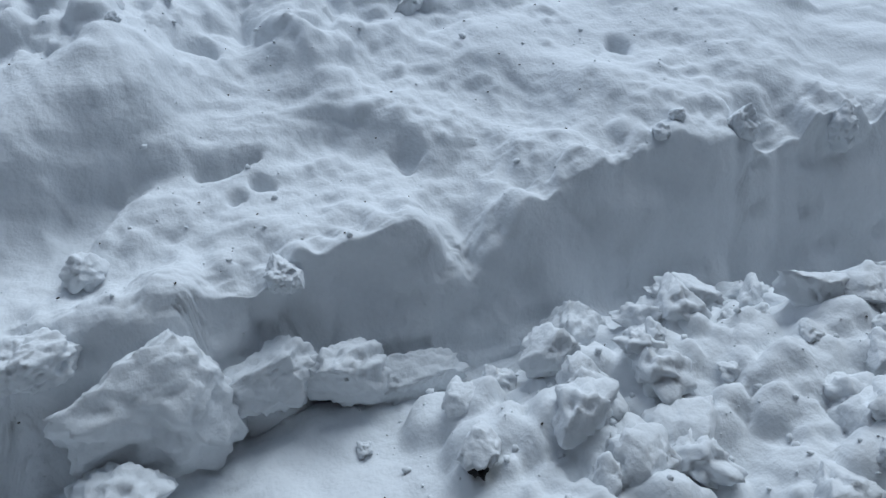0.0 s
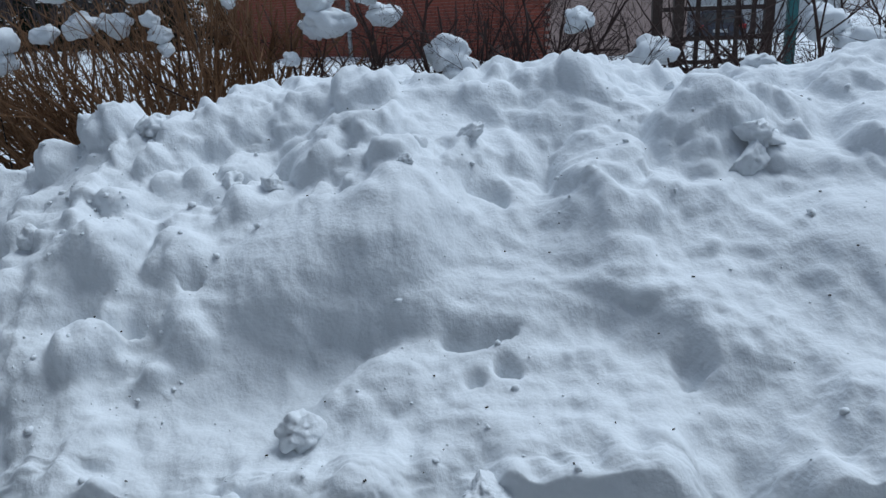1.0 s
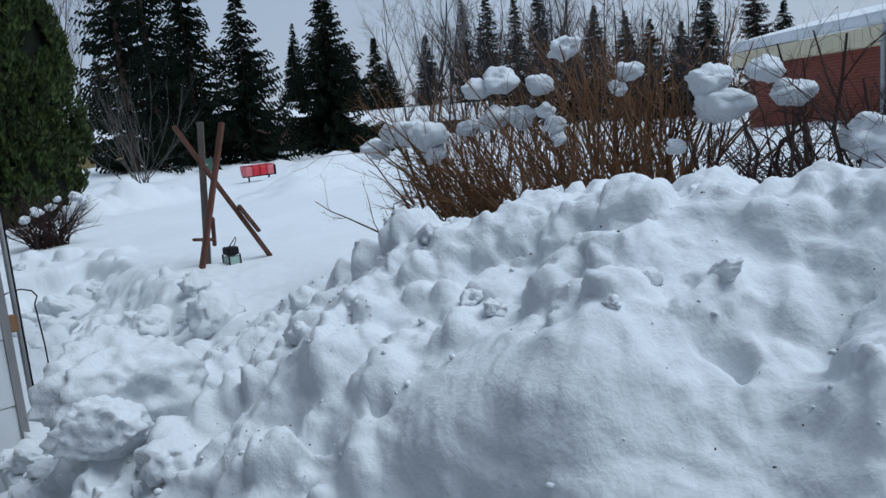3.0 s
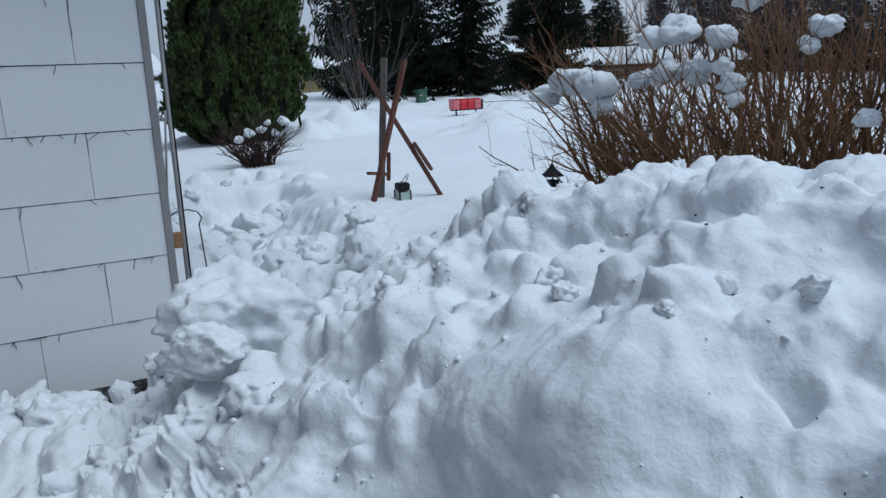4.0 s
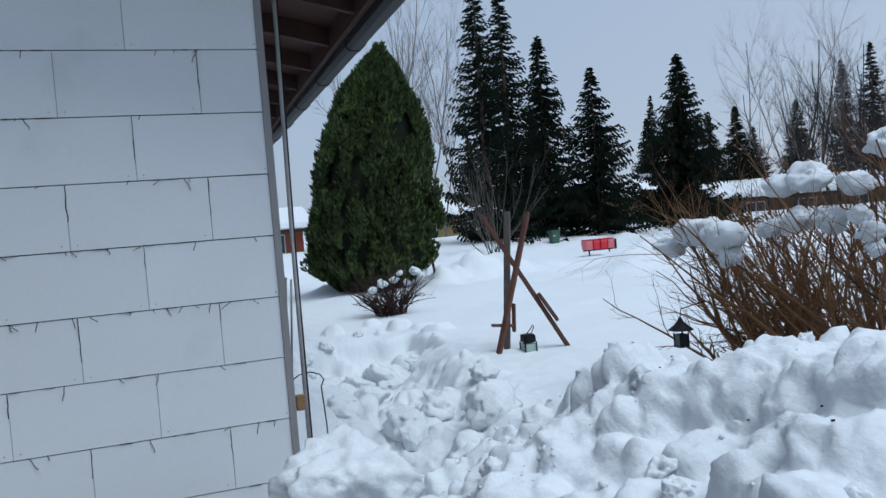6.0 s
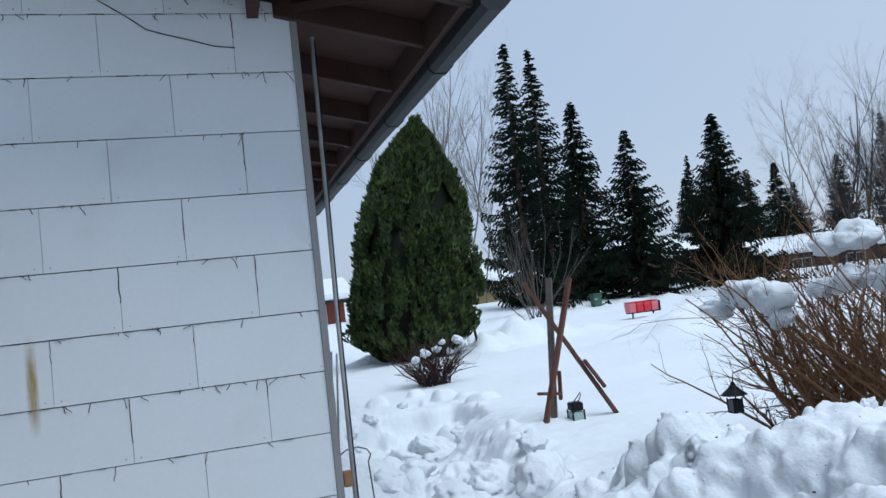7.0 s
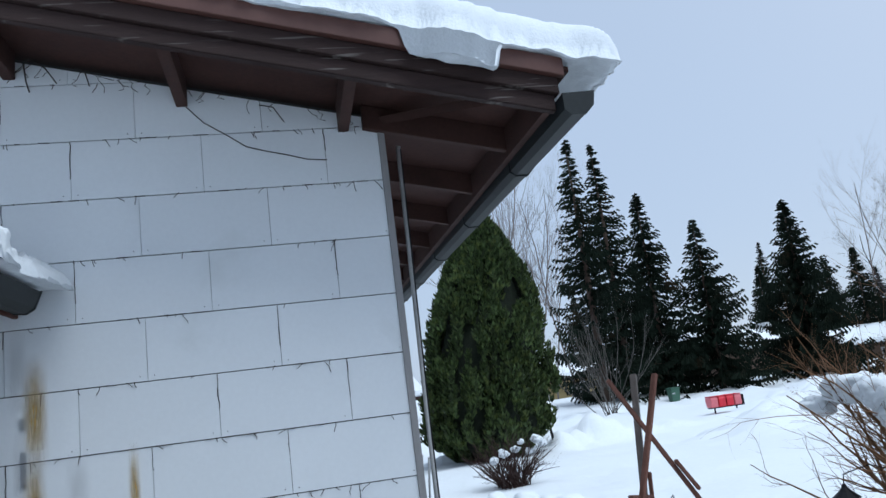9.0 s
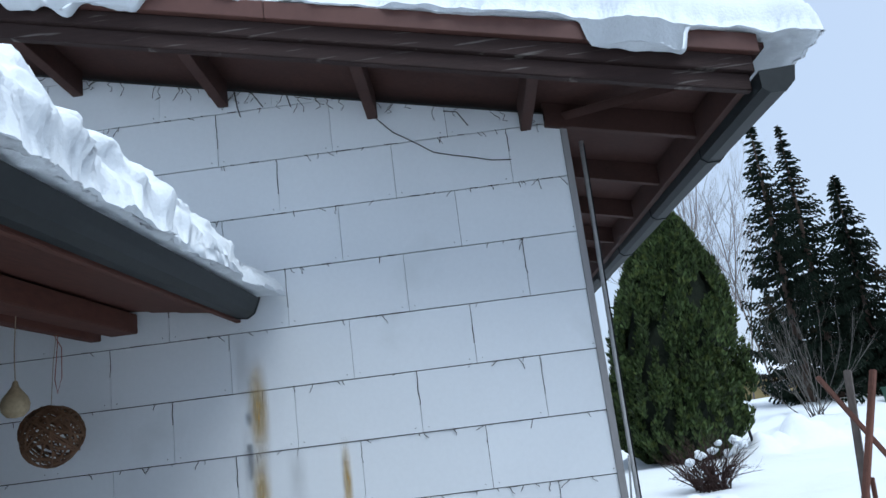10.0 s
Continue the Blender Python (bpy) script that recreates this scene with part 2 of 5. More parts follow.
gx = sorted(grow(-1.3, 0.02, -1.09, -2500) + list(np.arange(-1.3, -0.47, 0.011)) + list(np.arange(-0.47, -0.17, 0.0026)) + list(np.arange(-0.17, 1.5, 0.0105)) + grow(1.5, 0.015, 1.03, 40) + grow(41.5, 2.0, 1.2, 2500))
gy = sorted(grow(-4.9, 0.015, -1.1, -2500) + list(np.arange(-4.9, -0.3, 0.0105)) + list(np.arange(-0.3, 3.0, 0.02)) + grow(3.0, 0.022, 1.014, 34) + grow(35, 1.2, 1.2, 2500))
gx, gy = np.array(gx), np.array(gy)
X, Y = np.meshgrid(gx, gy)

near = step(9, 4, np.abs(X)) * step(-9, -5.5, Y) * step(12, 5, Y)


def spade(y, seed, amount):
    """A value that changes from one spade's width to the next."""
    u = y / 0.23 + 0.35 * vnoise(y * 1.3, y * 0, seed=seed + 3)
    k = np.floor(u)
    w = step(0.65, 1.0, u - k)
    return amount * (lattice(k, k * 0, k * 0, seed) * (1 - w) + lattice(k + 1, k * 0, k * 0, seed) * w)


def face_line(y):
    """Where the cut face of the bank stands, scalloped by the shovel."""
    return -0.33 + spade(y, 4, 0.04) + 0.008 * vnoise(y * 14, y * 0, seed=4)


def lip_height(y):
    z = 0.68 + 0.17 * step(-3.68, -4.05, y)
    return z - 0.05 * step(-2.9, -2.6, y)


CREST_Y = [-9, -5, -4.2, -3.7, -3.3, -3.05, -2.7, -2.25, -1.85, -1.65, -1.45, -1.2, -0.95, -0.7, -0.35, 0.0, 0.4]
CREST_Z = [1.2, 1.46, 1.45, 1.43, 1.47, 1.43, 1.45, 1.39, 1.37, 1.24, 1.11, 1.03, 0.97, 0.91, 0.76, 0.66, 0.62]
yard = 0.64 - 0.27 * step(4, 15, Y) + 0.42 * step(22.5, 30, Y - 0.12 * X) - 0.05 * step(28, 40, Y)
yard = yard + 0.16 * step(6, 18, X) * step(12, 2, Y)
yard = yard + 0.05 * fbm(X * 0.35, Y * 0.35, seed=2, octaves=3) + 0.012 * fbm(X * 2.2, Y * 2.2, seed=3) - 0.05 * np.clip(vnoise(X * 3.2, Y * 3.2, seed=14) - 0.55, 0, 1) * 2 * bell(X, Y, 6, 11, 5, 4)
ridge = bell(X * 0, Y - 0.28 * X, 0, 12.2, 1, 0.8) * (1 - step(7.5, 10, X)) * step(1.5, 3.5, X)
yard = yard + ridge * (0.28 + 0.3 * fbm(X * 1.7, Y * 1.7, seed=6, octaves=5))
road = bell(X * 0, Y - 0.2 * X, 0, 22, 1, 2.0) + 0.7 * bell(X, Y, 17, 18, 4, 3) + 0.8 * bell(X, Y, 8.5, 10, 2.2, 1.4)
yard = yard + road * (0.05 + 0.2 * fbm(X * 0.9, Y * 0.9, seed=7, octaves=5))

for cx, cy, r, tall in ((4.9, 12.4, 0.4, 0.22), (5.5, 12.7, 0.35, 0.34), (6.1, 13.0, 0.4, 0.3), (6.9, 13.3, 0.45, 0.2), (8.2, 9.2, 0.7, 0.25), (9.2, 10.2, 0.8, 0.3), (10.3, 11.6, 0.8, 0.25), (7.4, 8.3, 0.5, 0.15), (12.5, 15.0, 1.2, 0.3), (14.5, 16.5, 1.5, 0.4), (18, 19, 2.0, 0.4)):
    yard = yard + bell(X, Y, cx, cy, r * 1.3, r) * tall * (0.75 + 0.9 * fbm(X * 1.6 + cx, Y * 1.6, seed=15, octaves=5, gain=0.6))

# the trodden, shovelled way round the corner of the house
way = step(0.75, 0.25, np.abs(X - 0.55 - 0.16 * Y)) * step(-0.6, -0.1, Y) * step(4.6, 2.4, Y)
yard = yard - 0.27 * way + way * 0.07 * fbm(X * 3, Y * 3, seed=12, octaves=4)
yard = yard - 0.2 * step(1.75, 1.6, X + 0.1 * vnoise(Y * 3, X, seed=16)) * step(0.45, 0.6, X) * step(2.9, 3.05, Y) * step(4.0, 3.85, Y + 0.12 * vnoise(X * 4, Y, seed=18))
yard = yard + 0.2 * bell(X, Y, 0.28, 1.6, 0.22, 0.9) + 0.05 * fbm(X * 5, Y * 5, seed=13) * bell(X, Y, 0.8, 2.2, 1.1, 2.0)

floor_z = 0.33 + 0.02 * fbm(X * 4, Y * 4, seed=5) * near
floor_z = floor_z + 0.2 * bell(X, Y, -0.85, -4.05, 0.42, 0.62) + 0.1 * bell(X, Y, -0.6, -3.8, 0.2, 0.2) + 0.14 * bell(X, Y, -0.75, -1.5, 0.7, 0.55)
floor_z = floor_z + 0.1 * bell(X, Y, -0.55, -0.7, 0.9, 0.28) - 0.06 * step(-0.35, -0.1, Y)
floor_z = floor_z + 0.3 * bell(X, Y, 0.0, -1.0, 0.2, 0.3) + 0.18 * bell(X, Y, -0.16, -1.3, 0.22, 0.3)

crest = np.interp(Y, CREST_Y, CREST_Z) + 0.05 * fbm(Y * 2.6, X * 2.6, seed=21, octaves=3)
lip = lip_height(Y)
xf = face_line(Y)
s = (X + 0.33) / 1.23
profile = np.interp(s, [0, 0.12, 0.3, 0.5, 0.7, 0.9, 1.0, 1.08], [0, 0.07, 0.24, 0.47, 0.7, 0.92, 0.99, 1.0])
# a heavy brow with a hollow under it, strongest in the middle of the bank
brow = bell(Y, Y, -2.68, -2.68, 0.32, 0.32) + 0.55 * bell(Y, Y, -3.35, -3.35, 0.28, 0.28)
bs = s + 0.07 * np.sin((Y + 2.62) * 4.0) + 0.05 * vnoise(Y * 4, X * 2, seed=31)
bank_up = lip + (crest - lip) * profile + (spade(Y, 9, 0.05) - 0.09 * bell(Y, Y, -3.52, -3.52, 0.06, 0.06) + 0.035 * vnoise(Y * 9, X * 4, seed=9) + 0.02 * vnoise(Y * 24, X * 12, seed=8)) * step(0.24, 0.05, s)
bank_up = bank_up + brow * (0.075 * bell(bs, bs, 0.56, 0.56, 0.13, 0.13) - 0.085 * bell(bs, bs, 0.34, 0.34, 0.1, 0.1))
back = step(1.15, 2.2, X)
bank_up = bank_up * (1 - back) + (yard + 0.08) * back
rise = step(-0.005, 0.055, X - xf)
# the bank runs out in a ramp towards the corner of the house
ramp = step(-2.25, -1.75, Y)
away = 0.55 * step(-1.75, -0.85, Y)
slope = np.interp((X + 0.62 - away) / (1.52 - away), [0, 0.2, 0.42, 0.6, 0.8, 1.0, 1.06], [0, 0.16, 0.5, 0.68, 0.86, 1, 1])
ramp_z = floor_z + np.maximum(crest - floor_z, 0) * slope
ramp_z = ramp_z * (1 - back) + (yard + 0.05) * back
front = (floor_z + np.maximum(bank_up - floor_z, 0) * rise) * (1 - ramp) + ramp_z * ramp
north = step(-0.75, 0.15, Y + 0.1 * np.minimum(X, 1))
in_yard = np.where(X > -0.2, north, 0)
in_yard = np.maximum(in_yard, step(1.9, 2.6, X))
Z = front * (1 - in_yard) + yard * in_yard
drive = step(-1.2, -4, X) * step(0, -1, Y)
Z = np.where((X < -0.02) & (Y > -0.12), 0.27, Z)
Z = Z * (1 - drive) + 0.3 * drive

# lumps, hollows and crumbs in the thrown snow, raised square to the slope
rnd = random.Random(5)


def blur(a, nx_, ny_, passes=2):
    """A box blur over the grid."""
    for k in range(passes):
        for n_, axis in ((ny_, 0), (nx_, 1)):
            c = np.cumsum(np.pad(a, [(n_ + 1, n_) if i == axis else (0, 0) for i in (0, 1)], mode="edge"), axis=axis)
            lo = [slice(None), slice(None)]
            hi = [slice(None), slice(None)]
            lo[axis], hi[axis] = slice(0, -2 * n_ - 1), slice(2 * n_ + 1, None)
            a = (c[tuple(hi)] - c[tuple(lo)]) / (2 * n_ + 1)
    return a


dzy, dzx = np.gradient(Z, gy, gx)
size = np.sqrt(1 + dzx ** 2 + dzy ** 2)
NX, NY, NZ = blur(-dzx / size, 5, 3), blur(-dzy / size, 5, 3), blur(1 / size, 5, 3)
size = np.sqrt(NX ** 2 + NY ** 2 + NZ ** 2)
NX, NY, NZ = NX / size, NY / size, NZ / size
soft_z = Z.copy()
on_bank = near * step(-0.5, -0.3, X) * step(2.4, 1.6, X) * step(0.2, -0.5, Y)
loose = near * step(-0.3, -0.45, X) * step(-0.15, -0.4, Y) * np.clip(step(-3.15, -3.45, Y) + step(-2.55, -2.2, Y), 0, 1)
trod = near * np.clip(way * 1.2, 0, 1)
rough = np.clip(on_bank * (1 - 0.4 * loose) + (1.15 - 0.6 * ramp) * loose + 0.5 * trod, 0, 1.15)
lumpy = np.clip(0.55 + 0.85 * fbm(X * 1.5, Y * 1.5, Z * 1.5, seed=41, octaves=3) + 0.35 * step(-2.3, -1.6, Y), 0.1, 1.25)
sheer = near * bell(X, X, -0.33, -0.33, 0.11, 0.11) * (1 - ramp) * step(0.38, 0.46, Z)
rough = rough * (1 - 0.75 * sheer)
upright = 0.75 * loose
NX, NY, NZ = NX * (1 - upright), NY * (1 - upright), NZ * (1 - upright) + upright


warp = fbm(X * 5, Y * 5, soft_z * 5, seed=48, octaves=3)


def billow(k, seed, octaves=2):
    return np.abs(fbm(X * k + 0.35 * warp, Y * k * 0.75 - 0.35 * warp, soft_z * k * 1.6, seed=seed, octaves=octaves))


high = step(0.5, 0.72, s)
D = rough * (0.05 * fbm(X * 3.1, Y * 2.6, soft_z * 3, seed=42, octaves=2) + (0.4 + 0.6 * np.maximum(high, ramp)) * lumpy * (0.03 * fbm(X * 8 + 0.4 * warp, Y * 6.5, soft_z * 9, seed=43, octaves=2) + 0.016 * (billow(12, 45) - 0.3)))
broken = np.clip(0.42 + 0.9 * fbm(X * 1.9, Y * 1.9, soft_z * 1.9, seed=49, octaves=3) + 0.35 * ramp + 0.15 * high, 0.08, 1.15)
broken = np.maximum(np.maximum(broken, loose), 0.85 * brow)
D = D + rough * broken * (0.02 * fbm(X * 7.5 + 0.5 * warp, Y * 7.5 - 0.5 * warp, soft_z * 8, seed=36, octaves=4, gain=0.52) + 0.008 * np.abs(fbm(X * 15, Y * 15, soft_z * 15, seed=37, octaves=3)))
ledge = fbm(X * 4.2 + 0.5 * warp, Y * 4.2, soft_z * 5, seed=38, octaves=3)
D = D + rough * np.maximum(high, ramp) * 0.02 * (step(0.03, 0.2, ledge) + step(0.36, 0.54, ledge) - 0.6)
cups = np.clip(0.25 + brow + fbm(X * 2.2, Y * 2.2, soft_z * 2, seed=46, octaves=2), 0, 1)
D = D + near * (0.3 + 0.7 * np.clip(rough, 0, 1)) * (0.004 * fbm(X * 24, Y * 24, soft_z * 24, seed=44, octaves=3) - 0.009 * cups * (billow(17, 47, 3) - 0.3)) * step(3.0, 0.5, Y)
D = D + sheer * (0.012 * fbm(Y * 7, soft_z * 7, seed=61, octaves=4) + 0.012 * np.abs(np.sin(Y * 10.5 + 1.2 * vnoise(Y * 3, soft_z * 2, seed=64))) - 0.02 - 0.02 * step(0.25, 0.5, vnoise(Y * 9, soft_z * 22, seed=65)))
C = np.zeros_like(Z)


def clod(cx, cy, r, tall=1.0, sink=0.35, square=2.2, turn=0.0, slim=1.0):
    """Raises one rounded or blocky lump out of the snow."""
    i0, i1 = np.searchsorted(gx, [cx - 1.5 * r, cx + 1.5 * r])
    j0, j1 = np.searchsorted(gy, [cy - 1.5 * r, cy + 1.5 * r])
    if i1 - i0 < 3 or j1 - j0 < 3:
        return
    x, y, z, c0 = X[j0:j1, i0:i1], Y[j0:j1, i0:i1], soft_z[j0:j1, i0:i1], C[j0:j1, i0:i1]
    jc, ic = min(np.searchsorted(gy, cy), len(gy) - 1), min(np.searchsorted(gx, cx), len(gx) - 1)
    c, sn = math.cos(turn), math.sin(turn)
    u, v, w = (c * (x - cx) + sn * (y - cy)) / r, (-sn * (x - cx) + c * (y - cy)) / (r * slim), (z - soft_z[jc, ic]) / r
    wob = 1 + 0.3 * vnoise((x - cx) / r * 1.4 + cx * 50, (y - cy) / r * 1.4 + cy * 50, z / r, seed=51) + 0.1 * vnoise(x * 60, y * 60, z * 60, seed=52)
    d = (np.abs(u) ** square + np.abs(v) ** square + 0.8 * np.abs(w) ** square) / wob
    wob = wob + 0.25 * vnoise(x / r * 3.1, y / r * 3.1, z / r * 3, seed=53)
    d = d + 0.09 * vnoise(x / r * 2.2 + cy * 40, y / r * 2.2, z / r * 2, seed=54)
    dome = r * (tall * np.clip(1 - d, 0, 1) ** (1.0 / square) - sink) * (1 + 0.25 * u * math.sin(cx * 90) + 0.25 * v * math.cos(cy * 90))
    C[j0:j1, i0:i1] = np.maximum(c0, dome)


# broad forms first
for cx, cy, r, tall, sink, sq in ((0.88, -2.6, 0.11, 0.85, 0.25, 3.0), (0.8, -1.78, 0.1, 1.0, 0.25, 3.0), (0.92, -3.31, 0.1, 0.9, 0.3, 2.4), (0.62, -2.5, 0.11, 0.8, 0.25, 2.4), (0.55, -2.75, 0.07, 1.0, 0.3, 2.2), (0.5, -2.35, 0.12, 0.8, 0.3, 2.2), (0.3, -2.2, 0.1, 1.0, 0.3, 2.4), (0.6, -3.3, 0.14, 0.8, 0.3, 2.6), (0.33, -2.0, 0.14, 0.9, 0.35, 2.2), (0.72, -3.6, 0.16, 0.7, 0.3, 2.2), (0.7, -4.1, 0.17, 0.7, 0.3, 2.2), (0.14, -0.95, 0.2, 0.95, 0.3, 3.2), (-0.1, -1.22, 0.15, 0.9, 0.3, 3.0), (-0.02, -1.62, 0.13, 0.9, 0.3, 2.5), (0.18, -1.62, 0.12, 0.9, 0.3, 2.5), (0.9, -1.7, 0.08, 0.8, 0.3, 2.6), (0.5, -1.3, 0.13, 0.9, 0.3, 2.4), (0.45, -0.95, 0.12, 0.8, 0.3, 2.6), (-0.32, -4.25, 0.13, 0.8, 0.4, 2.6), (-0.72, -3.75, 0.1, 0.8, 0.3, 2.8), (-0.78, -4.2, 0.11, 0.8, 0.25, 3.0), (-0.62, -3.6, 0.08, 0.8, 0.3, 2.6), (-0.48, -2.52, 0.09, 0.8, 0.3, 2.4)):
    clod(cx, cy, r, tall, sink, sq, rnd.uniform(0, 3), rnd.uniform(0.75, 1.1))
for count, x0, x1, y0, y1, r0, r1 in ((260, -1.3, -0.45, -4.9, -3.25, 0.03, 0.085), (70, -1.2, -0.42, -2.35, -0.4, 0.03, 0.13), (120, -0.5, 0.8, -2.3, -0.9, 0.025, 0.1), (60, 0.3, 1.2, -4.7, -1.0, 0.02, 0.075), (14, -0.3, 0.4, -4.6, -2.0, 0.012, 0.03), (55, -1.2, -0.1, -0.85, -0.3, 0.03, 0.11), (26, 0.4, 1.7, -0.4, 3.4, 0.06, 0.2), (16, 0.6, 2.0, 3.0, 5.2, 0.06, 0.2)):
    for k in range(count):
        r = r0 + (r1 - r0) * rnd.random() ** 2.2
        clod(rnd.uniform(x0, x1), rnd.uniform(y0, y1), r, rnd.uniform(0.7, 1.1), rnd.uniform(0.1, 0.4), rnd.choice((2.0, 2.2, 2.6, 3.2)), rnd.uniform(0, 3), rnd.uniform(0.6, 1.1))
# thaw has rounded the lumps into the slope
soft_c = C.copy()
for k in range(2):
    soft_c[1:-1, 1:-1] = (soft_c[1:-1, 1:-1] * 2 + soft_c[:-2, 1:-1] + soft_c[2:, 1:-1] + soft_c[1:-1, :-2] + soft_c[1:-1, 2:]) / 6
keep = np.clip(0.9 * loose + 0.7 * high * step(0.3, 0.6, X) + 0.3 * ramp, 0, 0.9)
D = D + C * keep + soft_c * (1 - keep)
by_wall = (X < -0.02) & (Y > -0.12)
D = np.where(by_wall, 0, D)
XS, YS, Z = X + NX * D - near * brow * (1 - ramp) * 0.07 * bell(bs, bs, 0.47, 0.47, 0.1, 0.1), Y + NY * D, Z + NZ * D
Z = np.where(by_wall, 0.27, Z)
for cx, cy, r, deep in ((0.64, -2.37, 0.035, 0.06), (0.5, -2.985, 0.05, 0.08), (0.25, -2.27, 0.05, 0.1), (0.1, -2.98, 0.055, 0.15), (0.04, -3.075, 0.03, 0.09), (0.06, -3.49, 0.04, 0.06), (0.11, -2.08, 0.05, 0.08), (0.18, -4.25, 0.05, 0.08), (-0.26, -3.09, 0.04, 0.09)):
    wx, wy = X - cx + 0.9 * r * vnoise(X * 11, Y * 11, seed=34), Y - cy + 0.9 * r * vnoise(X * 13, Y * 13, seed=35)
    Z = Z - 1.15 * deep * np.exp(-(((wx / (0.7 * r)) ** 2 + (wy / r) ** 2) ** 2))

gv = np.stack([XS, YS, Z], -1).reshape(-1, 3)
nx, ny = len(gx), len(gy)
q = (np.arange(ny - 1)[:, None] * nx + np.arange(nx - 1)[None, :]).reshape(-1)
gq = np.stack([q, q + 1, q + nx + 1, q + nx], -1)
g_me = bpy.data.meshes.new("ground")
g_me.vertices.add(len(gv))
g_me.vertices.foreach_set("co", gv.reshape(-1))
g_me.loops.add(len(gq) * 4)
g_me.loops.foreach_set("vertex_index", gq.reshape(-1))
g_me.polygons.add(len(gq))
g_me.polygons.foreach_set("loop_start", np.arange(len(gq)) * 4)
g_me.polygons.foreach_set("loop_total", np.full(len(gq), 4))
g_me.polygons.foreach_set("use_smooth", np.ones(len(gq), bool))
g_me.update(calc_edges=True)
g_me.materials.append(SNOW)
ground = tagged(new("ground", g_me), "deep white snow over the yard, thrown up into a lumpy bank", "snow", kind="structure")


def snow_z(x, y):
    return float(Z[min(np.searchsorted(gy, y), ny - 1), min(np.searchsorted(gx, x), nx - 1)])


def lump_mesh(name, r, seed, squash=(1, 1, 0.7), rough=0.22, sub=4, mat=None, freq=1.4, cuts=0):
    """A loose irregular ball of snow."""
    bm = bmesh.new()
    bmesh.ops.create_icosphere(bm, subdivisions=sub, radius=1)
    p = np.array([v.co for v in bm.verts])
    w = p * freq + seed * 7.3
    k = 1 + rough * fbm(w[:, 0], w[:, 1], w[:, 2], seed=70, octaves=4)
    p = p * k[:, None]
    cutter = random.Random(int(seed * 100))
    for c in range(cuts):
        n = np.array([cutter.gauss(0, 1), cutter.gauss(0, 1), cutter.gauss(0.2, 0.8)])
        n /= np.linalg.norm(n)
        p = p - np.clip(p @ n - cutter.uniform(0.5, 0.8), 0, None)[:, None] * n * 0.93
    if cuts:
        w = p * 4.5 + seed
        p = p * (1 + 0.09 * fbm(w[:, 0], w[:, 1], w[:, 2], seed=71, octaves=4, gain=0.65))[:, None]
    p = p * np.array(squash) * r
    for v, c in zip(bm.verts, p):
        v.co = c
    me = bpy.data.meshes.new(name)
    bm.to_mesh(me)
    bm.free()
    me.polygons.foreach_set("use_smooth", [True] * len(me.polygons))
    me.materials.append(mat or SNOW)
    return me


for k, (x, y, r, lift, label) in enumerate((
        (-0.07, -2.61, 0.062, 0.2, "loose grey-white snow clod on the bank's shelf"), (0.44, -2.79, 0.022, 0.3, "small snow crumb on the bank's slope"),
        (-0.22, -4.13, 0.03, 0.4, "small snow crumb on the cut edge"), (-0.2, -4.2, 0.025, 0.4, "small snow crumb on the cut edge"),
        (-0.58, -3.33, 0.05, 0.4, "rounded snow clod at the foot of the cut"), (-0.5, -3.12, 0.02, 0.5, "small snow crumb on the shovelled floor"),
        (-0.6, -3.55, 0.08, 0.4, "blocky snow clod in the loose heap"), (-0.75, -3.3, 0.06, 0.4, "blocky snow clod in the loose heap"),
        (-0.85, -4.3, 0.075, 0.4, "flat-sided snow block in the loose heap"), (-0.9, -3.7, 0.09, 0.3, "blocky snow clod in the loose heap"),
        (0.02, -1.45, 0.06, 0.3, "snow clod on the heap by the house corner"), (-0.25, -1.05, 0.09, 0.3, "snow clod on the heap by the house corner"),
        (-0.5, -0.55, 0.09, 0.3, "snow clod beside the wall"), (-0.68, -0.6, 0.07, 0.3, "snow clod beside the wall"), (-0.95, -0.6, 0.1, 0.3, "snow clod beside the wall"),
        (0.35, -1.75, 0.05, 0.3, "snow clod on the bank's slope"), (1.25, 3.1, 0.2, 0.3, "cut snow block beside the trodden way"), (0.95, 3.3, 0.16, 0.2, "cut snow block beside the trodden way"),
        (0.85, 0.9, 0.13, 0.3, "snow clod beside the trodden way"), (1.1, 1.2, 0.12, 0.3, "snow clod beside the trodden way"))):
    ob = new("snow_clod", lump_mesh("snow_clod", r, k + 1, (1, 0.85, 0.72), 0.35, 4, freq=1.7, cuts=7 if r > 0.03 else 0))
    ob.location = (x, y, snow_z(x, y) + lift * r)
    ob.rotation_euler = (0.2 * math.sin(k), 0.2 * math.cos(k), k * 1.3)
    tagged(ob, label, "snow clod", "loose snow clods")

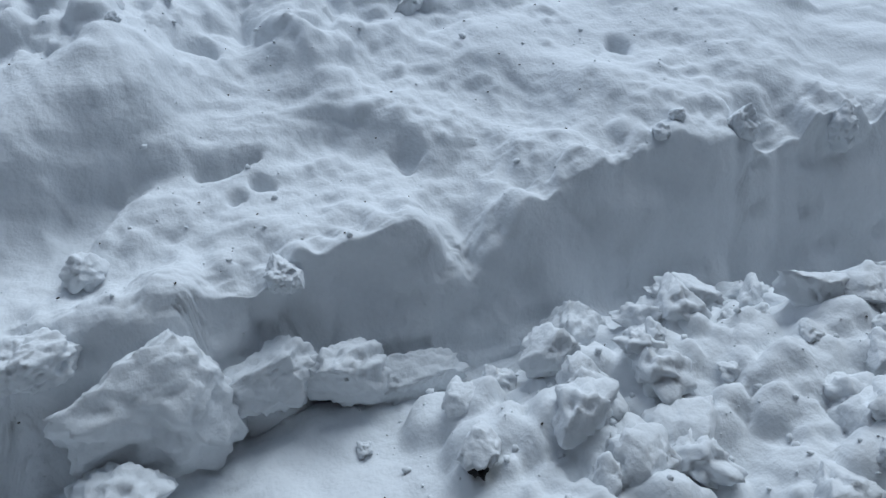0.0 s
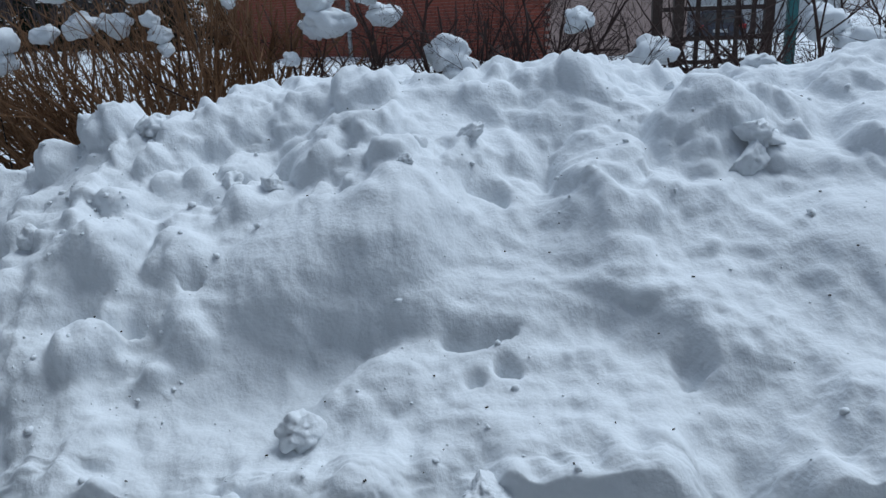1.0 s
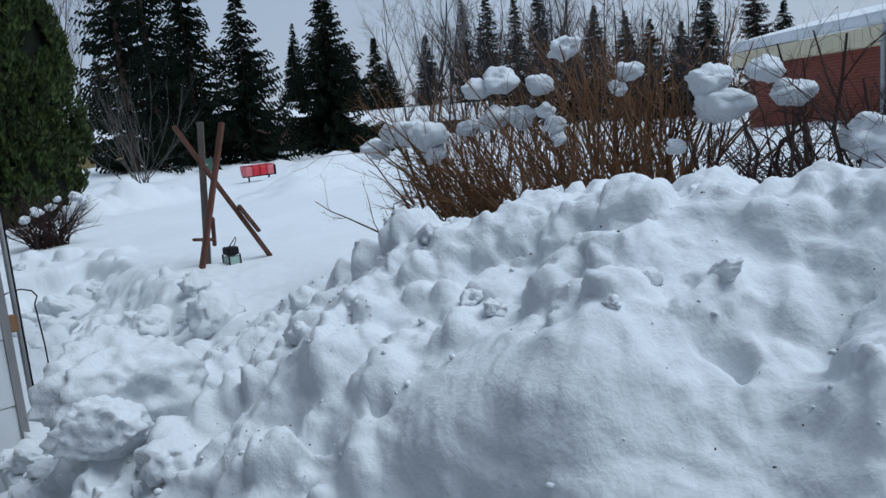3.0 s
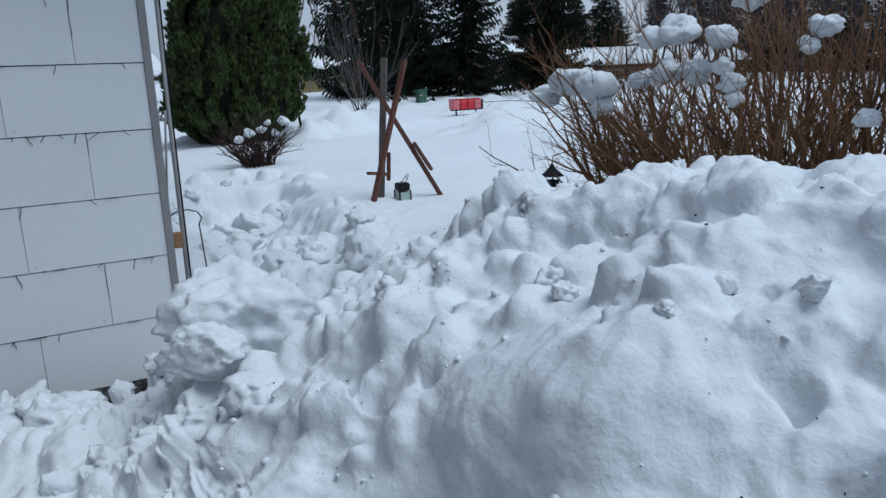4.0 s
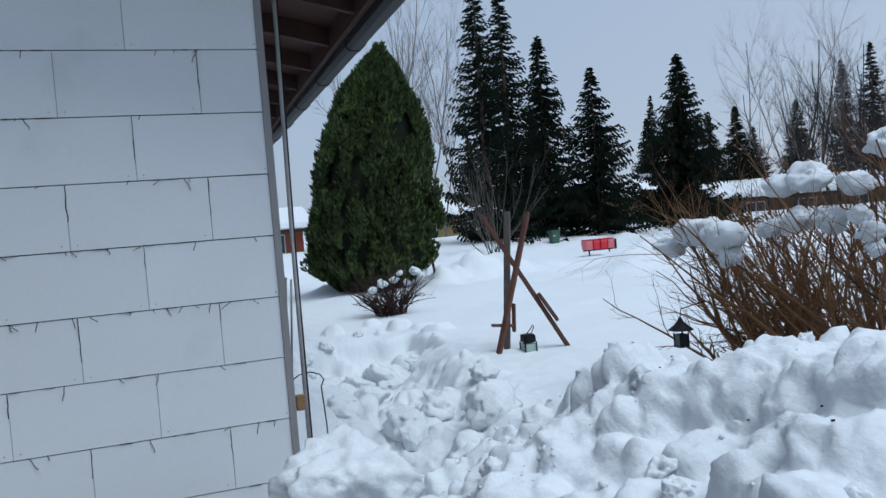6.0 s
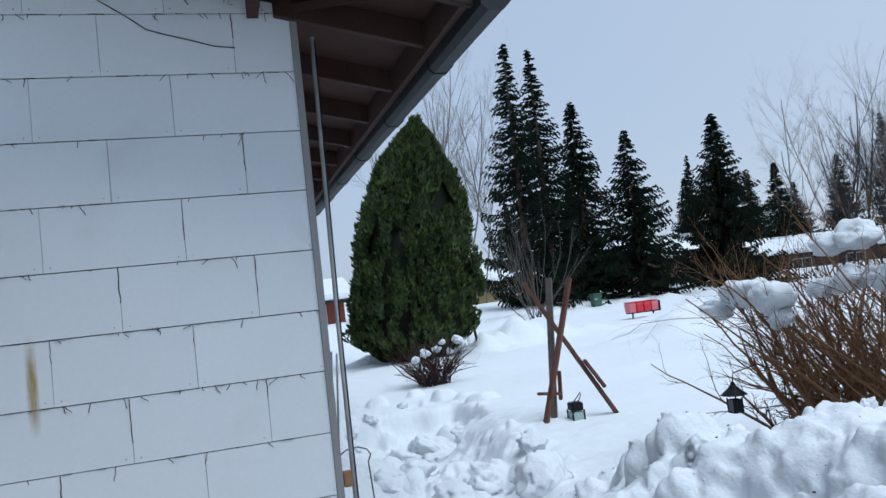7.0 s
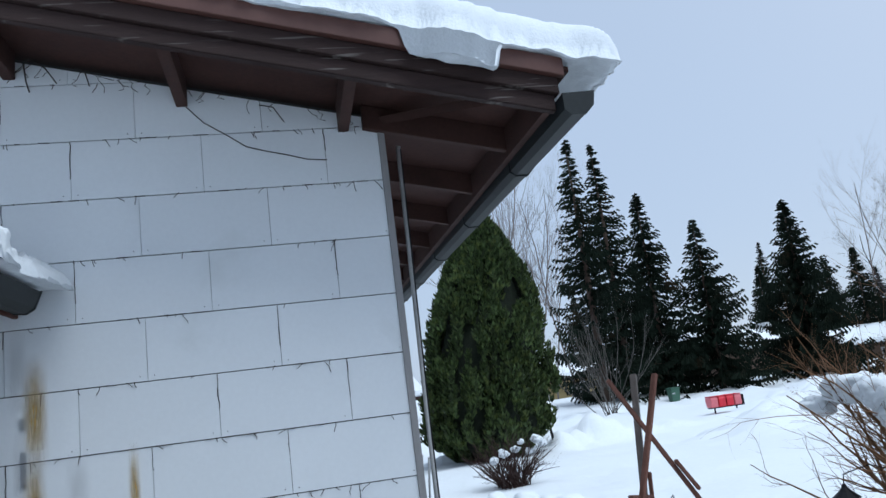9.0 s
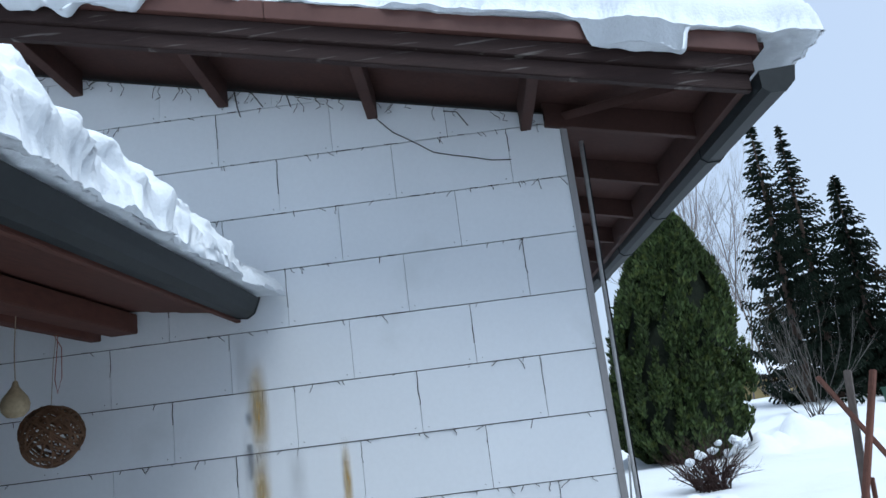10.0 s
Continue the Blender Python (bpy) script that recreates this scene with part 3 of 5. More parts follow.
# the block that the spade left standing, and what fell along the foot and the lip of the cut
for x, y, z, r, sq, turn, lab in ((-0.34, -2.72, 0.53, 0.22, (0.6, 0.95, 0.8), 0.1, "large flat-faced snow block standing out of the cut"), (-0.33, -2.97, 0.5, 0.11, (0.8, 1.1, 0.9), 0.3, "crumbled snow lump beside the standing block"), (-0.34, -3.13, 0.47, 0.1, (0.8, 1.2, 0.9), 0.3, "crumbled snow lump at the foot of the cut"), (-0.34, -3.3, 0.4, 0.09, (0.7, 1.4, 0.8), 0.0, "crumbled snow lump at the foot of the cut"), (-0.42, -3.72, 0.45, 0.12, (0.8, 1.0, 0.95), 0.5, "fallen snow lump leaning on the cut face"), (-0.47, -2.62, 0.38, 0.1, (1.0, 1.2, 0.8), 1.4, "rounded snow lump below the standing block"), (-0.22, -4.42, 0.87, 0.06, (0.9, 1.0, 1.1), 0.2, "snow knob on the cut edge"), (-0.26, -3.04, 0.72, 0.05, (0.9, 1.2, 0.8), 0.9, "snow knob on the cut edge"), (-0.25, -4.78, 0.82, 0.07, (0.9, 1.0, 1.0), 0.4, "snow knob on the cut edge"), (-0.3, -2.5, 0.66, 0.07, (0.9, 1.3, 0.8), 0.4, "snow knob on the cut edge")):
    ob = new("snow_block", lump_mesh("snow_block", r, 9.1 + y, sq, 0.28, 5, freq=1.3, cuts=4))
    ob.location, ob.rotation_euler = (x, y, z), (0.05, -0.08, turn)
    tagged(ob, lab, "snow block", "snow blocks")
shapes = [lump_mesh("snow_chunk", 1.0, 40 + k, (1, 0.8 + 0.05 * k, 0.75), 0.4, 4, freq=1.7, cuts=6) for k in range(7)]
for x0, x1, y0, y1, count, r0, r1, label in ((-1.2, -0.46, -4.8, -3.4, 60, 0.03, 0.085, "broken snow chunk in the loose heap"), (-1.1, 0.0, -0.9, -0.3, 22, 0.05, 0.11, "broken snow chunk beside the wall"), (-0.7, 0.2, -1.9, -0.9, 16, 0.04, 0.1, "broken snow chunk on the heap by the house corner"), (0.45, 1.15, -4.3, -1.4, 16, 0.025, 0.06, "half-sunken snow chunk on the bank"), (0.5, 1.7, 0.3, 4.6, 16, 0.07, 0.18, "broken snow chunk beside the trodden way")):
    for k in range(count):
        x, y = rnd.uniform(x0, x1), rnd.uniform(y0, y1)
        r = r0 + (r1 - r0) * rnd.random() ** 1.8
        ob = new("snow_chunk", shapes[rnd.randrange(7)])
        ob.location, ob.scale = (x, y, snow_z(x, y) + rnd.uniform(0.0, 0.3) * r), (r, r, r)
        ob.rotation_euler = (rnd.uniform(-0.5, 0.5), rnd.uniform(-0.5, 0.5), rnd.uniform(0, 6.28))
        tagged(ob, label, "snow chunk", "loose snow chunks")

for x, y, r, up, sq, lab in ((0.1, -1.06, 0.28, 0.0, (1.0, 0.85, 0.85), "large smooth snow block by the house corner"), (-0.12, -1.34, 0.14, 0.05, (1.0, 0.9, 0.8), "smooth snow block beside a larger one"), (0.3, -0.75, 0.15, -0.3, (1.1, 0.8, 0.7), "smooth snow block by the house corner"), (1.35, 3.4, 0.3, -0.2, (1.3, 0.6, 0.8), "cut snow block beside the trodden way"), (0.5, 2.2, 0.25, -0.3, (0.7, 1.6, 0.7), "long snow slab beside the trodden way")):
    ob = new("snow_block", lump_mesh("snow_block", r, 3.3 + x, sq, 0.25, 5, freq=1.0, cuts=5))
    ob.location, ob.rotation_euler = (x, y, snow_z(x, y) + up * r + 0.05), (0.1, 0.12, x * 4)
    tagged(ob, lab, "snow block", "snow blocks")

# crumbs of snow scattered over the bank and the loose heap
ico = bmesh.new()
bmesh.ops.create_icosphere(ico, subdivisions=1, radius=1)
iv, jf = np.array([v.co for v in ico.verts]), [tuple(v.index for v in q.verts) for q in ico.faces]
ico.free()
crumbs = Heap()
for k in range(1000):
    if k % 3 == 0:
        x, y = rnd.uniform(-1.2, -0.42), rnd.uniform(-4.8, -3.1)
    else:
        x, y = rnd.uniform(-0.4, 1.0), rnd.uniform(-4.6, -0.5)
        if k % 3 == 1:
            y = rnd.uniform(-2.3, -0.5)
    j, i = min(np.searchsorted(gy, y), ny - 1), min(np.searchsorted(gx, x), nx - 1)
    r = 0.0025 + 0.01 * rnd.random() ** 5
    w = 1 + 0.35 * np.array([rnd.gauss(0, 1) for q in range(len(iv))]).clip(-1, 1)
    crumbs.add(iv * w[:, None] * r * np.array([1, rnd.uniform(0.7, 1.2), 0.8]) + np.array([XS[j, i], YS[j, i], Z[j, i] + 0.3 * r]), jf)
tagged(crumbs.make("snow_crumbs", SNOW, smooth=True), "small white snow crumbs strewn over the bank", "snow crumbs", kind="stuff")

# specks of dirt, bark and needles on the snow
scrap = new("plastic_scrap", lump_mesh("plastic_scrap", 0.024, 77, (1, 0.8, 0.7), 0.6, 3, BLACK, freq=2.6))
scrap.location = (-0.77, -3.28, snow_z(-0.77, -3.28) + 0.012)
tagged(scrap, "crumpled black plastic scrap half buried in snow", "scrap")
speck = Heap()
for k in range(230):
    x, y = rnd.uniform(-1.0, 1.0), rnd.uniform(-4.6, -0.6)
    r = rnd.uniform(0.0012, 0.0035)
    a = rnd.uniform(0, 3)
    speck.box((x, y, snow_z(x, y) + 0.003), (r * rnd.uniform(1, 3), r, r), pose(0, 0, 0, 0, 0, math.degrees(a)).to_3x3())
tagged(speck.make("snow_debris", DIRT), "dark specks of bark and dirt on the snow", "debris", kind="stuff")


# ---- the white house: gable wall, eaves, roof snow ----
SLOPE = 0.225


def wall_top(x):
    return 3.33 - SLOPE * x


wall_n = tagged(Heap().prism([(-7.0, 0.1), (-0.02, 0.1), (-0.02, wall_top(-0.02) + 0.02), (-3.5, wall_top(-3.5) + 0.02), (-7.0, wall_top(0) + 0.02)], 0.012, 0.2).make("wall_south", BACKING), "white panel-clad gable wall of the house", "wall", kind="structure")
tagged(Heap().box((-0.1, 6.2, 1.75), (0.16, 12.0, 3.3)).make("wall_east", PANEL), "white side wall of the house", "wall", kind="structure")


def clip_top(poly):
    """Cuts an upright outline off under the sloping soffit."""
    out = []
    for a, b in zip(poly, poly[1:] + poly[:1]):
        da, db = wall_top(a[0]) - a[1], wall_top(b[0]) - b[1]
        if da >= 0:
            out.append(a)
        if (da > 0) != (db > 0):
            t = da / (da - db)
            out.append((a[0] + t * (b[0] - a[0]), a[1] + t * (b[1] - a[1])))
    return out


rnd = random.Random(11)
for row in range(-4, 10):
    z1 = 0.3 + 0.3 * (9 - row) + (0.0 if row > -1 else 0.0)
    z0 = z1
    z1 = z0 + 0.3
    cuts = [0.0] + [(-0.305 if row % 2 == 0 else -0.615) - 0.615 * k * 1.0 + 0.0 for k in range(0, 7)]
    for b, a in zip(cuts, cuts[1:]):
        if a < -4.3:
            continue
        g, gv0 = 0.0024, 0.0012
        poly = clip_top([(a + gv0, z0 + g), (b - gv0 - (0.022 if b == 0 else 0), z0 + g), (b - gv0 - (0.022 if b == 0 else 0), z1 - g), (a + gv0, z1 - g)])
        if len(poly) < 3 or max(p[1] for p in poly) - z0 < 0.03:
            continue
        j = rnd.uniform(-0.0012, 0.0012)
        k = len(poly)
        v = [(x, -0.001 + j - 0.004 * (1 - (z - z0) / 0.3), z) for x, z in poly] + [(x, 0.012, z) for x, z in poly]
        h = Heap().add(v, [tuple(range(k)), tuple(range(2 * k - 1, k - 1, -1))] + [(i, i + k, (i + 1) % k + k, (i + 1) % k) for i in range(k)])
        h.make("panel", PANEL, wall_n)

tagged(Heap().prism([(-0.022, 0.3), (0.012, 0.3), (0.012, 3.33), (-0.022, 3.33)], -0.012, 0.03).make("corner_trim", TRIM), "weathered grey corner board on the white wall", "trim", kind="structure")
tagged(Heap().prism([(-4.3, 0.2), (0.0, 0.2), (0.0, 0.302), (-4.3, 0.302)], 0.004, 0.05).make("baseboard", BACKING), "dark plinth under the white panels", "baseboard", kind="structure")
gravel = Heap()
gx0 = np.linspace(-4.3, 0.02, 220)
gy0 = np.linspace(-0.3, 0.0, 18)
GX, GY = np.meshgrid(gx0, gy0)
GZ = 0.295 + 0.016 * vnoise(GX * 60, GY * 60, seed=81)
n0, m0 = len(gx0), len(gy0)
tagged(gravel.add(np.stack([GX, GY, GZ], -1).reshape(-1, 3), [(j * n0 + i, j * n0 + i + 1, (j + 1) * n0 + i + 1, (j + 1) * n0 + i) for j in range(m0 - 1) for i in range(n0 - 1)]).make("gravel_strip", GRAVEL), "dark wet gravel strip along the wall foot", "gravel", kind="stuff")

# the roof: soffit, rafters, barge boards, flashing, gutter, snow
roof = base("roof", (0, 0, 0), "low brown-trimmed gable roof under thick snow", "roof", kind="structure")
y_back = 12.4


def sloped(x0, x1, lo, hi, y0, y1):
    """A slab that follows the roof's pitch, lo to hi above the wall-top line."""
    return Heap().prism([(x0, wall_top(x0) + lo), (x1, wall_top(x1) + lo), (x1, wall_top(x1) + hi), (x0, wall_top(x0) + hi)], y0, y1)


sloped(-3.6, 0.74, 0.055, 0.075, -0.7, y_back).make("soffit", SOFFIT, roof)
sloped(-3.6, 0.78, 0.076, 0.1, -0.74, y_back).make("roof_deck", SOFFIT, roof)
sloped(-3.6, 0.70, -0.122, -0.045, -0.72, -0.675).make("barge_board", PEELED, roof, bevel=0.004)
sloped(-3.6, 0.72, -0.043, 0.035, -0.742, -0.675).make("barge_board", PEELED, roof, bevel=0.004)
for a, b in ((-3.6, -1.36), (-1.358, 0.745)):
    sloped(a, b, 0.037, 0.125, -0.772, -0.735).make("flashing", FLASH, roof, bevel=0.003)
for x in (-0.2, -1.0, -1.8, -2.6, -3.4):
    z = wall_top(x)
    Heap().prism([(-0.673, z - 0.07), (0.0, z - 0.1), (0.0, z + 0.053), (-0.673, z + 0.053)], x - 0.028, x + 0.028, axis="x").make("lookout", RAFTER, roof, bevel=0.003)
for k in range(14):
    y = -0.02 + 0.82 * k
    sloped(-0.1, 0.70, -0.075, 0.054, y - 0.024, y + 0.024).make("rafter", RAFTER, roof, bevel=0.003)
Heap().prism([(0.66, wall_top(0.7) - 0.1), (0.70, wall_top(0.7) - 0.1), (0.70, wall_top(0.7) + 0.05), (0.66, wall_top(0.7) + 0.05)], -0.67, y_back).make("eaves_board", RAFTER, roof)
brace = Heap().tube([(0.0, -0.02, wall_top(0) - 0.01), (0.64, -0.64, wall_top(0.64) + 0.0)], 0.03, 4)
brace.make("brace", RAFTER, roof)
gz = 3.1
gutter_out = [(0.705, gz - 0.0), (0.705, gz - 0.075), (0.735, gz - 0.1), (0.80, gz - 0.1), (0.84, gz - 0.06), (0.855, gz + 0.005), (0.845, gz + 0.005), (0.83, gz - 0.055), (0.797, gz - 0.09), (0.738, gz - 0.09), (0.715, gz - 0.07), (0.715, gz - 0.0)]
gut = base("gutter", (0, 0, 0), "dark grey metal roof gutter along the eaves", "gutter")
Heap().prism(gutter_out, -0.8, y_back).make("trough", GUTTER, gut)
Heap().prism([(0.703, gz), (0.703, gz - 0.077), (0.735, gz - 0.103), (0.80, gz - 0.103), (0.843, gz - 0.061), (0.857, gz + 0.007)], -0.808, -0.796).make("end_cap", GUTTER, gut)
for k in range(9):
    y = 0.1 + 1.2 * k
    Heap().prism([(0.70, gz), (0.70, gz - 0.08), (0.733, gz - 0.107), (0.802, gz - 0.107), (0.847, gz - 0.063), (0.86, gz + 0.004)], y - 0.014, y + 0.014).make("joint_band", GUTTER, gut)

# roof snow, thick and overhanging, with a torn edge along the gable
ys = np.concatenate([np.linspace(-1.0, -0.55, 40), np.linspace(-0.5, 12.5, 160)])
xs = np.concatenate([np.linspace(-3.6, 0.55, 240), np.linspace(0.57, 1.16, 50)])
SX, SY = np.meshgrid(xs, ys)
edge_x = 1.005 + 0.025 * fbm(SY * 3, SY * 0, seed=91, octaves=5) + 0.012 * vnoise(SY * 26, SY * 0, seed=92)
edge_y = -0.8 + 0.035 * fbm(SX * 3.3, SX * 0, seed=93, octaves=4) - 0.03 * bell(SX, SX, 0.23, 0.23, 0.23, 0.23) - 0.05 * step(-1.7, -2.0, SX)
PX = np.minimum(SX, edge_x)
PY = np.maximum(SY, edge_y)
over = np.clip(np.minimum((edge_x - PX) / 0.14, (PY - edge_y) / 0.1), 0, 1)
top = wall_top(np.minimum(PX, 1.0)) + 0.13 + 0.21 * np.sqrt(1 - (1 - over) ** 2) + 0.02 * fbm(PX * 2.5, PY * 2.5, seed=94) + 0.006 * fbm(PX * 14, PY * 14, seed=95)
flap = step(0.02, 0.06, PX) * step(0.46, 0.42, PX) * step(-0.7, -0.78, PY)
torn = step(-1.85, -1.95, PX) * step(-0.7, -0.78, PY)
low = wall_top(np.minimum(PX, 0.8)) + 0.128 + 0.012 * fbm(PX * 9, PY * 9, seed=96) - 0.12 * flap - (0.13 + 0.05 * vnoise(PX * 12, PY * 3, seed=97)) * torn - 0.05 * step(0.84, 0.98, PX)
top = np.maximum(top, low + 0.004)
a, b = SX.shape[1], SX.shape[0]
v_top = np.stack([PX, PY, top], -1).reshape(-1, 3)
v_low = np.stack([PX - 0.02 * (over < 0.02), PY, low], -1).reshape(-1, 3)
f = [(j * a + i, j * a + i + 1, (j + 1) * a + i + 1, (j + 1) * a + i) for j in range(b - 1) for i in range(a - 1)]
N = a * b
f2 = [tuple(N + q for q in reversed(t)) for t in f]
rim = [j * a for j in range(b)][::-1] + list(range(a)) + [j * a + a - 1 for j in range(b)] + [(b - 1) * a + i for i in range(a)][::-1]
f3 = [(p, q, q + N, p + N) for p, q in zip(rim, rim[1:]) if p != q]
tagged(Heap().add(np.concatenate([v_top, v_low]), f + f2 + f3).make("roof_snow", SNOW, smooth=True), "thick white snow overhanging the brown roof edge", "snow")

# pole, trellis, hook and wood block at the house corner
pole = base("corner_pole", (0.085, 0.15, 0.55), "thin weathered white pole standing by the house corner", "pole")
Heap().tube([(0.0, 0, 0), (0.003, 0, 1.2), (0.02, 0, 2.68)], 0.013, 10).make("shaft", POLE, pole, True)
Heap().box((-0.035, -0.03, 0.39), (0.045, 0.05, 0.075)).make("wood_block", ORANGE, pole, bevel=0.004, label="raw orange-brown wood block")
Heap().tube([(0.012, -0.012, 0.0), (0.012, -0.012, 1.2), (0.03, -0.012, 2.66)], 0.004, 5).make("cable", BLACK, pole)
trel = base("trellis", (0.045, 1.0, 0.6), "white wooden lattice trellis beside the house wall", "trellis")
for k in range(7):
    for sgn in (1, -1):
        a0 = -0.5 + 0.2 * k
        Heap().tube([(0.008 * sgn, a0, 0.0), (0.008 * sgn, a0 + sgn * 0.55, 0.98)], 0.006, 4).make("slat", POLE, trel)
hook = base("garden_hook", (0.18, 0.15, 0.5), "thin black bent wire plant hook in the snow", "hook")
arc = [(0.003, 0, 0.0), (0.0, 0, 0.3), (-0.012, 0, 0.5), (0.004, 0, 0.535), (-0.015, 0, 0.565), (-0.06, 0, 0.582), (-0.12, 0, 0.575), (-0.16, 0, 0.55)]
Heap().tube(arc, 0.0035, 6).make("wire", BLACK, hook, True)

# dry vine rootlets and the loose cable on the wall
vine = Heap()
rnd = random.Random(21)
for k in range(210):
    row = rnd.randint(-2, 8)
    x = rnd.uniform(-3.2, -0.05)
    z = 0.3 + 0.3 * (9 - row) + rnd.choice((0, 0, 0.004))
    if z > wall_top(x) - 0.02:
        continue
    p = [(x, -0.008, z)]
    dx, dz = rnd.uniform(-0.01, 0.01), -rnd.uniform(0.004, 0.016)
    for j in range(rnd.randint(2, 4)):
        p.append((p[-1][0] + dx + rnd.uniform(-0.006, 0.006), -0.009 - 0.001 * j, p[-1][2] + dz))
    vine.tube(p, 0.0019, 3)
for row in range(-2, 9):
    z = 0.3 + 0.3 * (9 - row)
    for k in range(18):
        x = rnd.uniform(-3.2, -0.02)
        if z < wall_top(x) - 0.02:
            vine.tube([(x, -0.007, z + 0.001), (x + rnd.uniform(0.01, 0.06), -0.007, z - 0.001)], 0.0021, 3)
for row in range(-2, 9):
    for k in range(6):
        x = (-0.305 if row % 2 == 0 else -0.615) - 0.615 * k
        z = 0.3 + 0.3 * (9 - row) + 0.3
        if z > wall_top(x) or rnd.random() < 0.4:
            continue
        p = [(x, -0.006, z - 0.004)]
        for j in range(rnd.randint(2, 6)):
            p.append((x + rnd.uniform(-0.004, 0.004), -0.006, p[-1][2] - rnd.uniform(0.015, 0.05)))
        vine.tube(p, rnd.uniform(0.0012, 0.0024), 3)
for k in range(42):
    x = rnd.uniform(-3.0, -0.1)
    z = wall_top(x)
    p = [(x, -0.012, z)]
    for j in range(4):
        p.append((p[-1][0] + rnd.uniform(-0.03, 0.03), -0.012 - rnd.random() * 0.02, p[-1][2] - rnd.uniform(0.004, 0.03)))
    vine.tube(p, 0.002, 3)
for p in ([(-1.75, -0.02, 3.72), (-1.7, -0.03, 3.73), (-1.63, -0.03, 3.68), (-1.58, -0.02, 3.6)], [(-1.73, -0.02, 3.71), (-1.72, -0.02, 3.62), (-1.705, -0.02, 3.56)], [(-1.5, -0.02, 3.68), (-1.45, -0.02, 3.66), (-1.43, -0.02, 3.58)], [(-0.62, -0.02, 3.44), (-0.55, -0.03, 3.42), (-0.5, -0.02, 3.34)]):
    vine.tube(p, 0.0035, 4)
tagged(vine.make("dry_vine", ROOT), "dry dark vine rootlets clinging to the white wall", "vine", kind="stuff")
wire = Heap().tube([(-0.98, -0.014, 3.45), (-0.9, -0.016, 3.36), (-0.78, -0.014, 3.28), (-0.7, -0.014, 3.22), (-0.6, -0.014, 3.19), (-0.5, -0.012, 3.165), (-0.4, -0.012, 3.135), (-0.3, -0.012, 3.125)], 0.0028, 5)
tagged(wire.make("loose_cable", ROOT, smooth=True), "thin dark cable hanging loose across the white wall", "cable")
nail = Heap()
for row in range(-2, 10):
    for k in range(12):
        for dx in (0.03, 0.58):
            x = (-0.305 if row % 2 == 0 else 0.0) - 0.615 * k + dx - 0.615
            z = 0.3 + 0.3 * (9 - row) + 0.025
            if -3.4 < x < -0.03 and z < wall_top(x) - 0.03:
                nail.box((x, -0.006, z), (0.004, 0.003, 0.004))
tagged(nail.make("panel_nails", DIRT), "small rusty nail heads in the white panels", "nails", kind="stuff")

# rust and water runs on the wall below the porch gutter
for k, (x, z, w, h, m) in enumerate(((-1.72, 2.0, 0.06, 0.62, "rust"), (-1.73, 1.6, 0.055, 0.5, "rust"), (-1.31, 1.6, 0.028, 0.5, "rust"), (-1.79, 2.22, 0.05, 0.55, "damp"), (-1.55, 1.66, 0.06, 0.4, "damp"), (-1.79, 1.75, 0.03, 0.5, "damp"))):
    sm = bpy.data.materials.new("run_stain")
    sm.use_nodes = True
    n, l = sm.node_tree.nodes, sm.node_tree.links
    bs = n["Principled BSDF"]
    bs.inputs["Base Color"].default_value = (0.5, 0.33, 0.1, 1) if m == "rust" else (0.2, 0.19, 0.18, 1)
    bs.inputs["Roughness"].default_value = 0.7
    tc = n.new("ShaderNodeTexCoord")
    sep = n.new("ShaderNodeSeparateXYZ")
    l.new(tc.outputs["Generated"], sep.inputs[0])

    def chain_of(socket, lo, hi):
        """Fades in from both ends."""
        r = n.new("ShaderNodeMath")
        r.operation = "PINGPONG"
        r.inputs[1].default_value = 0.5
        l.new(socket, r.inputs[0])
        q = n.new("ShaderNodeMapRange")
        q.interpolation_type = "SMOOTHSTEP"
        q.inputs["From Min"].default_value, q.inputs["From Max"].default_value = lo, hi
        l.new(r.outputs[0], q.inputs["Value"])
        return q.outputs[0]

    nz = n.new("ShaderNodeTexNoise")
    mpn = n.new("ShaderNodeMapping")
    mpn.inputs["Scale"].default_value = (40, 40, 4)
    gp = n.new("ShaderNodeNewGeometry")
    l.new(gp.outputs["Position"], mpn.inputs[0])
    l.new(mpn.outputs[0], nz.inputs["Vector"])
    m1, m2 = n.new("ShaderNodeMath"), n.new("ShaderNodeMath")
    m1.operation = m2.operation = "MULTIPLY"
    l.new(chain_of(sep.outputs[0], 0.0, 0.5), m1.inputs[0])
    l.new(chain_of(sep.outputs[2], 0.0, 0.5), m1.inputs[1])
    l.new(m1.outputs[0], m2.inputs[0])
    l.new(nz.outputs["Fac"], m2.inputs[1])
    m3 = n.new("ShaderNodeMath")
    m3.operation = "MULTIPLY"
    m3.inputs[1].default_value = 0.9 if m == "rust" else 0.16
    l.new(m2.outputs[0], m3.inputs[0])
    l.new(m3.outputs[0], bs.inputs["Alpha"])
    st = Heap().box((x, -0.0085, z), (w * 2.2, 0.001, h)).make("run_stain", sm)
    tagged(st, "yellow-brown rust run on the white panels" if m == "rust" else "dark damp run on the white panels", "stain", kind="structure")

# ---- the porch roof beside the wall ----
porch = base("porch_roof", (-2.6, -2.0, 2.5), "red-brown wooden porch roof with snow on it", "porch roof")
P0 = Matrix.Translation((2.6, 2.0, -2.5))


def porch_part(h, name, mat, bevel=0.0, label=""):
    ob = h.make(name, mat, porch, bevel=bevel, label=label)
    ob.matrix_local = P0
    return ob


